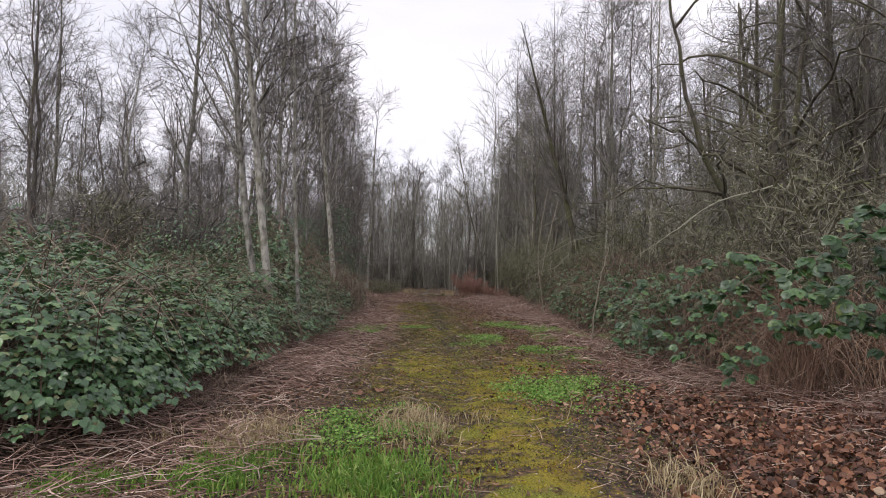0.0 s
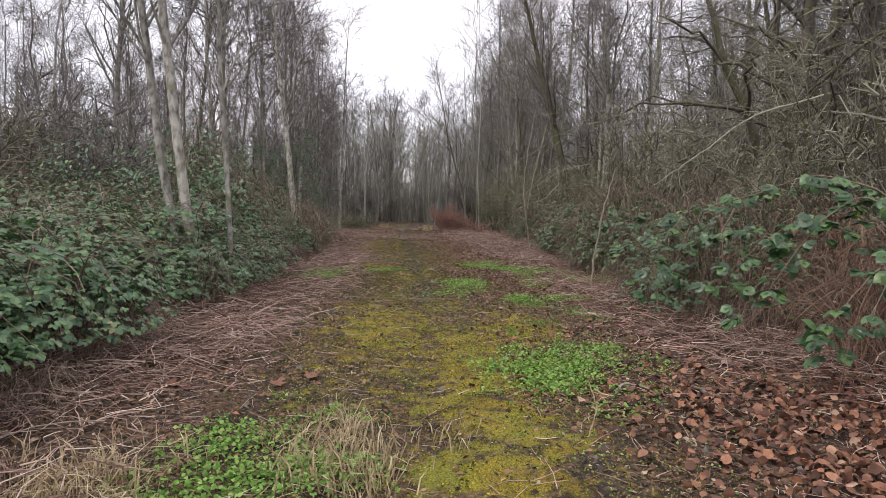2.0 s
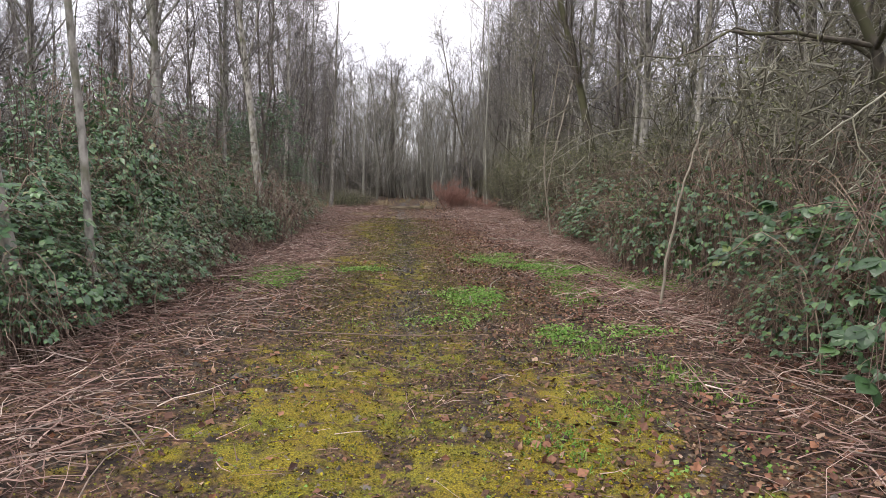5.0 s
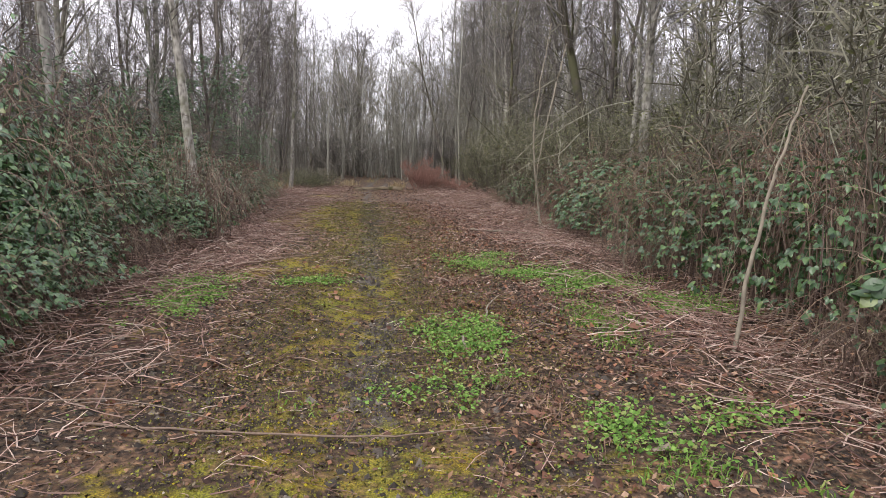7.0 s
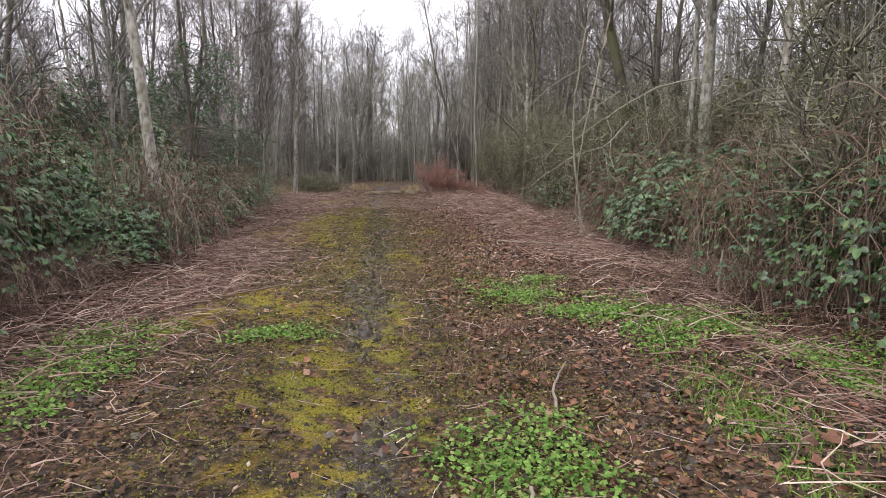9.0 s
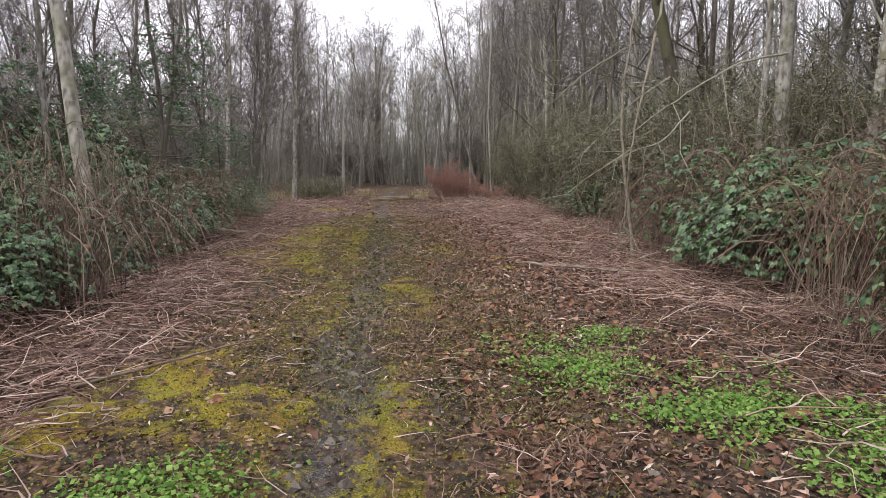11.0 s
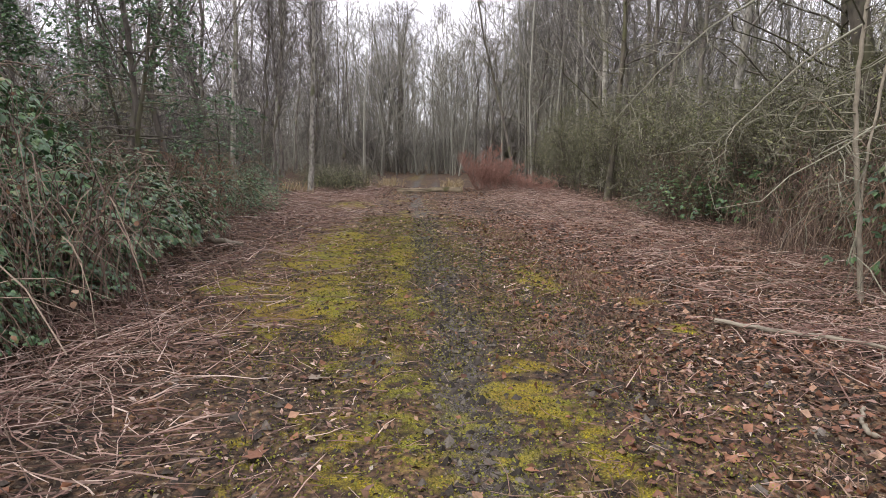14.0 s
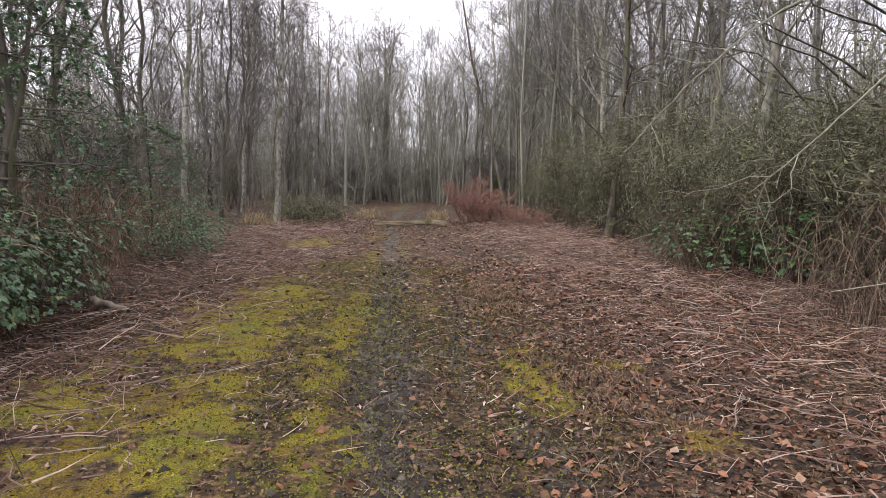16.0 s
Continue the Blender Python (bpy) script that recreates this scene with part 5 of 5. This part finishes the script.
def clods(n, seed, box, weight, size):
    """Crumbs and clods of wet soil turned up along the ruts."""
    x, y, r = scatter(n, seed, *box, weight)
    m = len(x)
    shape = np.array([(1, 0, 0), (0, 1, 0), (-1, 0, 0), (0, -1, 0), (0, 0, 0.8), (0, 0, -0.6)], float)
    v = shape[None] * r.uniform(0.5, 1.3, (m, 6, 1)) + r.normal(size=(m, 6, 3)) * 0.15
    a = r.uniform(0, 6.3, m)
    c, s_ = np.cos(a)[:, None], np.sin(a)[:, None]
    v = np.stack([v[..., 0] * c - v[..., 1] * s_, v[..., 0] * s_ + v[..., 1] * c, v[..., 2]], -1) * (size * r.uniform(0.3, 1.2, m) ** 1.5)[:, None, None]
    v = v + on_ground(x, y, 0.004)[:, None]
    f = np.array([(0, 1, 4), (1, 2, 4), (2, 3, 4), (3, 0, 4), (1, 0, 5), (2, 1, 5), (3, 2, 5), (0, 3, 5)])[None] + (np.arange(m) * 6)[:, None, None]
    return tagged(new("soil_crumbs", mesh_of("soil_crumbs", v.reshape(-1, 3), f.reshape(-1, 3), M_CLOD)), "dark wet crumbs of soil along the muddy ruts", "soil", "", "stuff")


clods(60000, 431, (-2.2, 2.6, 6.0, 34.0), lambda x, y: np.clip(muddy(x, y) * 1.2 - 0.2, 0, 1) + 0.06 * on_track(x, y), 0.035)
rc = random.Random(12)
cane_meshes = []
for i in range(16):
    long, bow, kink = rc.uniform(0.7, 1.7), rc.gauss(0, 0.07), rc.uniform(0, 6)
    q = np.array([[(a - 0.5) * long, bow * (2 * a - 1) ** 2 + 0.025 * math.sin(kink + a * 11), 0.06 * math.sin(math.pi * a) + 0.008 + 0.012 * math.sin(kink * 2 + a * 14)] for a in np.linspace(0, 1, 9)])
    cane_meshes.append(mesh_of("dead_cane", *tubes(q[None], taper(1, 9, rc.uniform(0.0035, 0.0065), 0.002), 5), M_DEADCANE, True))
laid = 0
while laid < 220:
    x, y = rc.uniform(-4.4, 5.0), rc.uniform(4.5, 36)
    if rc.random() < float(edge_weight(np.array([x]), np.array([y]))[0]):
        cane = tagged(new("dead_cane", rc.choice(cane_meshes)), "long pale dead cane lying on the cut stems", "dead stem", "long canes along the track")
        cane.matrix_basis = pose(x, y, float(ground_height(x, y)) + rc.uniform(0.02, 0.12), 0, rc.gauss(0, 4), rc.uniform(0, 360))
        laid += 1
flat_leaves("leaf_litter", "small brown dead leaves covering the ground", "dead leaves", 105000, 411, (-4.8, 5.4, 3.0, 30.0), lambda x, y: (0.95 - 0.8 * mossy(x, y) - 0.65 * muddy(x, y)) * np.clip((fbm(x, y, 1.6, 72) - 0.3) * 4, 0.25, 1), 0.05, M_LITTER, 0.6, 0.014, 2, 0.8)
flat_leaves("leaf_litter", "small brown dead leaves covering the ground", "dead leaves", 22000, 412, (-6.0, 5.8, 30.0, 48.0), lambda x, y: (0.85 - 0.6 * mossy(x, y)) * np.clip((fbm(x, y, 1.4, 73) - 0.3) * 4, 0.15, 1), 0.08, M_LITTER, 0.45, 0.014, 2)
flat_leaves("bleached_litter", "bleached pinkish leaf and stem fragments in drifts", "dead leaves", 52000, 427, (-5.5, 5.4, 17.0, 48.0), lambda x, y: (0.9 - 0.8 * mossy(x, y) - 0.5 * muddy(x, y)) * np.clip((fbm(x, y, 1.1, 75) - 0.42) * 6, 0.03, 1), 0.06, M_STEM, 0.4, 0.03, 2, 0.5)
flat_leaves("litter_shreds", "fine brown shreds of leaf and bark on the ground", "litter", 190000, 419, (-3.8, 4.4, 4.5, 30.0), lambda x, y: 0.95 - 0.6 * mossy(x, y) - 0.15 * muddy(x, y), 0.03, M_SHRED, 0.8, 0.014, 2, 0.7)
flat_leaves("russet_leaves", "fallen russet maple leaves in a loose drift", "dead leaves", 11000, 413, (1.4, 5.2, 3.4, 8.5), lambda x, y: np.clip((x - 1.4) / 1.2, 0, 1) * np.clip((9 - y) / 3, 0, 1), 0.056, M_RUSSET, 0.95, 0.04, 16, 1.2)
flat_leaves("russet_leaves", "fallen russet leaves scattered over the track", "dead leaves", 42000, 414, (-3.2, 4.5, 7.0, 34.0), lambda x, y: 0.08 + 0.9 * np.clip((fbm(x, y, 0.5, 71) - 0.3) * 4, 0, 1) * (x > road_mid(y) + 0.6) + 0.5 * np.clip((y - 20) / 3, 0, 1) * np.clip((x - 0.7) * 3, 0, 1) * np.clip(3.4 - x, 0, 1), 0.055, M_RUSSET, 0.5, 0.02, 4, 1.2)
flat_leaves("litter_chips", "pale flecks of bark and leaf on the moss", "litter", 9000, 415, (-3.5, 4.0, 3.5, 28.0), lambda x, y: 0.7 * on_track(x, y), 0.022, M_CHIP, 0.5, 0.02, 2, 1.3)
flat_leaves("moss_tufts", "yellow-green moss growing in ragged cushions", "moss", 230000, 416, (-3.4, 3.4, 3.5, 30.0), lambda x, y: np.clip(mossy(x, y) * 1.3 - 0.45, 0, 1) * (fbm(x, y, 4.5, 91, 3) > 0.5) * np.where(y < 11, 1, 0.55), 0.018, M_MOSSTUFT, 0.9, 0.02, 2, 1.4)
flat_leaves("creeping_moss", "dull olive moss creeping between the dead leaves", "moss", 380000, 426, (-2.6, 3.2, 4.0, 34.0), lambda x, y: np.clip((1.9 - np.abs(x - road_mid(y))) / 0.9, 0, 1) * np.clip((fbm(x, y, 0.9, 95) - 0.28) * 3.5 + 0.35 * np.exp(-((x - road_mid(y) + 0.6) / 0.7) ** 2), 0, 0.95), 0.015, M_DULLMOSS, 0.9, 0.022, 2, 1.4)
flat_leaves("herb_patch", "bright green low herbs spreading in patches", "herbs", 620000, 417, (-2.8, 4.8, 5.0, 21.0), lambda x, y: patchy(x, y, [(a, b, w * 1.08, l * 1.08) for a, b, w, l in HERB], 13, 1.2, 2.0) * np.clip(0.3 + (fbm(x, y, 2.6, 97) - 0.36) * 5, 0.2, 1), 0.031, M_HERB, 0.5, 0.05, 2, 1.45)
flat_leaves("herb_patch", "bright green low herbs spreading in patches", "herbs", 22000, 418, (-1.6, 3.6, 4.0, 20.0), lambda x, y: 0.02 + 0.3 * (fbm(x, y, 0.8, 77) > 0.54) * (y < 14), 0.02, M_HERB, 0.45, 0.025, 2, 1.4)
blades("grass_tufts", "bright green grass tufts", "grass", [q for q in GRASS if q[1] < 9], 9500, 421, 0.11, M_GRASS, 0.007)
blades("grass_tufts", "bright green grass tufts", "grass", [q for q in GRASS if q[1] > 9], 4500, 425, 0.07, M_GRASS, 0.006, 0.6)
blades("straw_tufts", "dry straw-coloured grass tufts", "grass", [q for q in STRAW if q[1] < 9], 3600, 422, 0.19, M_STRAW, 0.0045, 0.5)
blades("dead_fern_tufts", "low tufts of russet dead fern and grass", "dead fern", [q for q in STRAW if q[1] > 9] + [(1.3, 13.6, 0.4, 0.5), (1.1, 16.6, 0.3, 0.5), (1.9, 19.3, 0.4, 0.6), (0.9, 23.4, 0.35, 0.7), (1.5, 26.0, 0.5, 1.0), (1.0, 30.0, 0.5, 1.2)], 2400, 424, 0.09, M_TWIG_RUST, 0.005, 0.8)
blades("far_straw", "pale dry grass round the track's far end", "grass", [(-2.5, 50, 0.7, 1.5), (0.6, 49, 0.6, 1.2), (-5.8, 43.6, 0.6, 1.5), (-3.0, 47.5, 0.5, 0.8)], 260, 423, 0.42, M_STRAW, 0.012, 0.4)
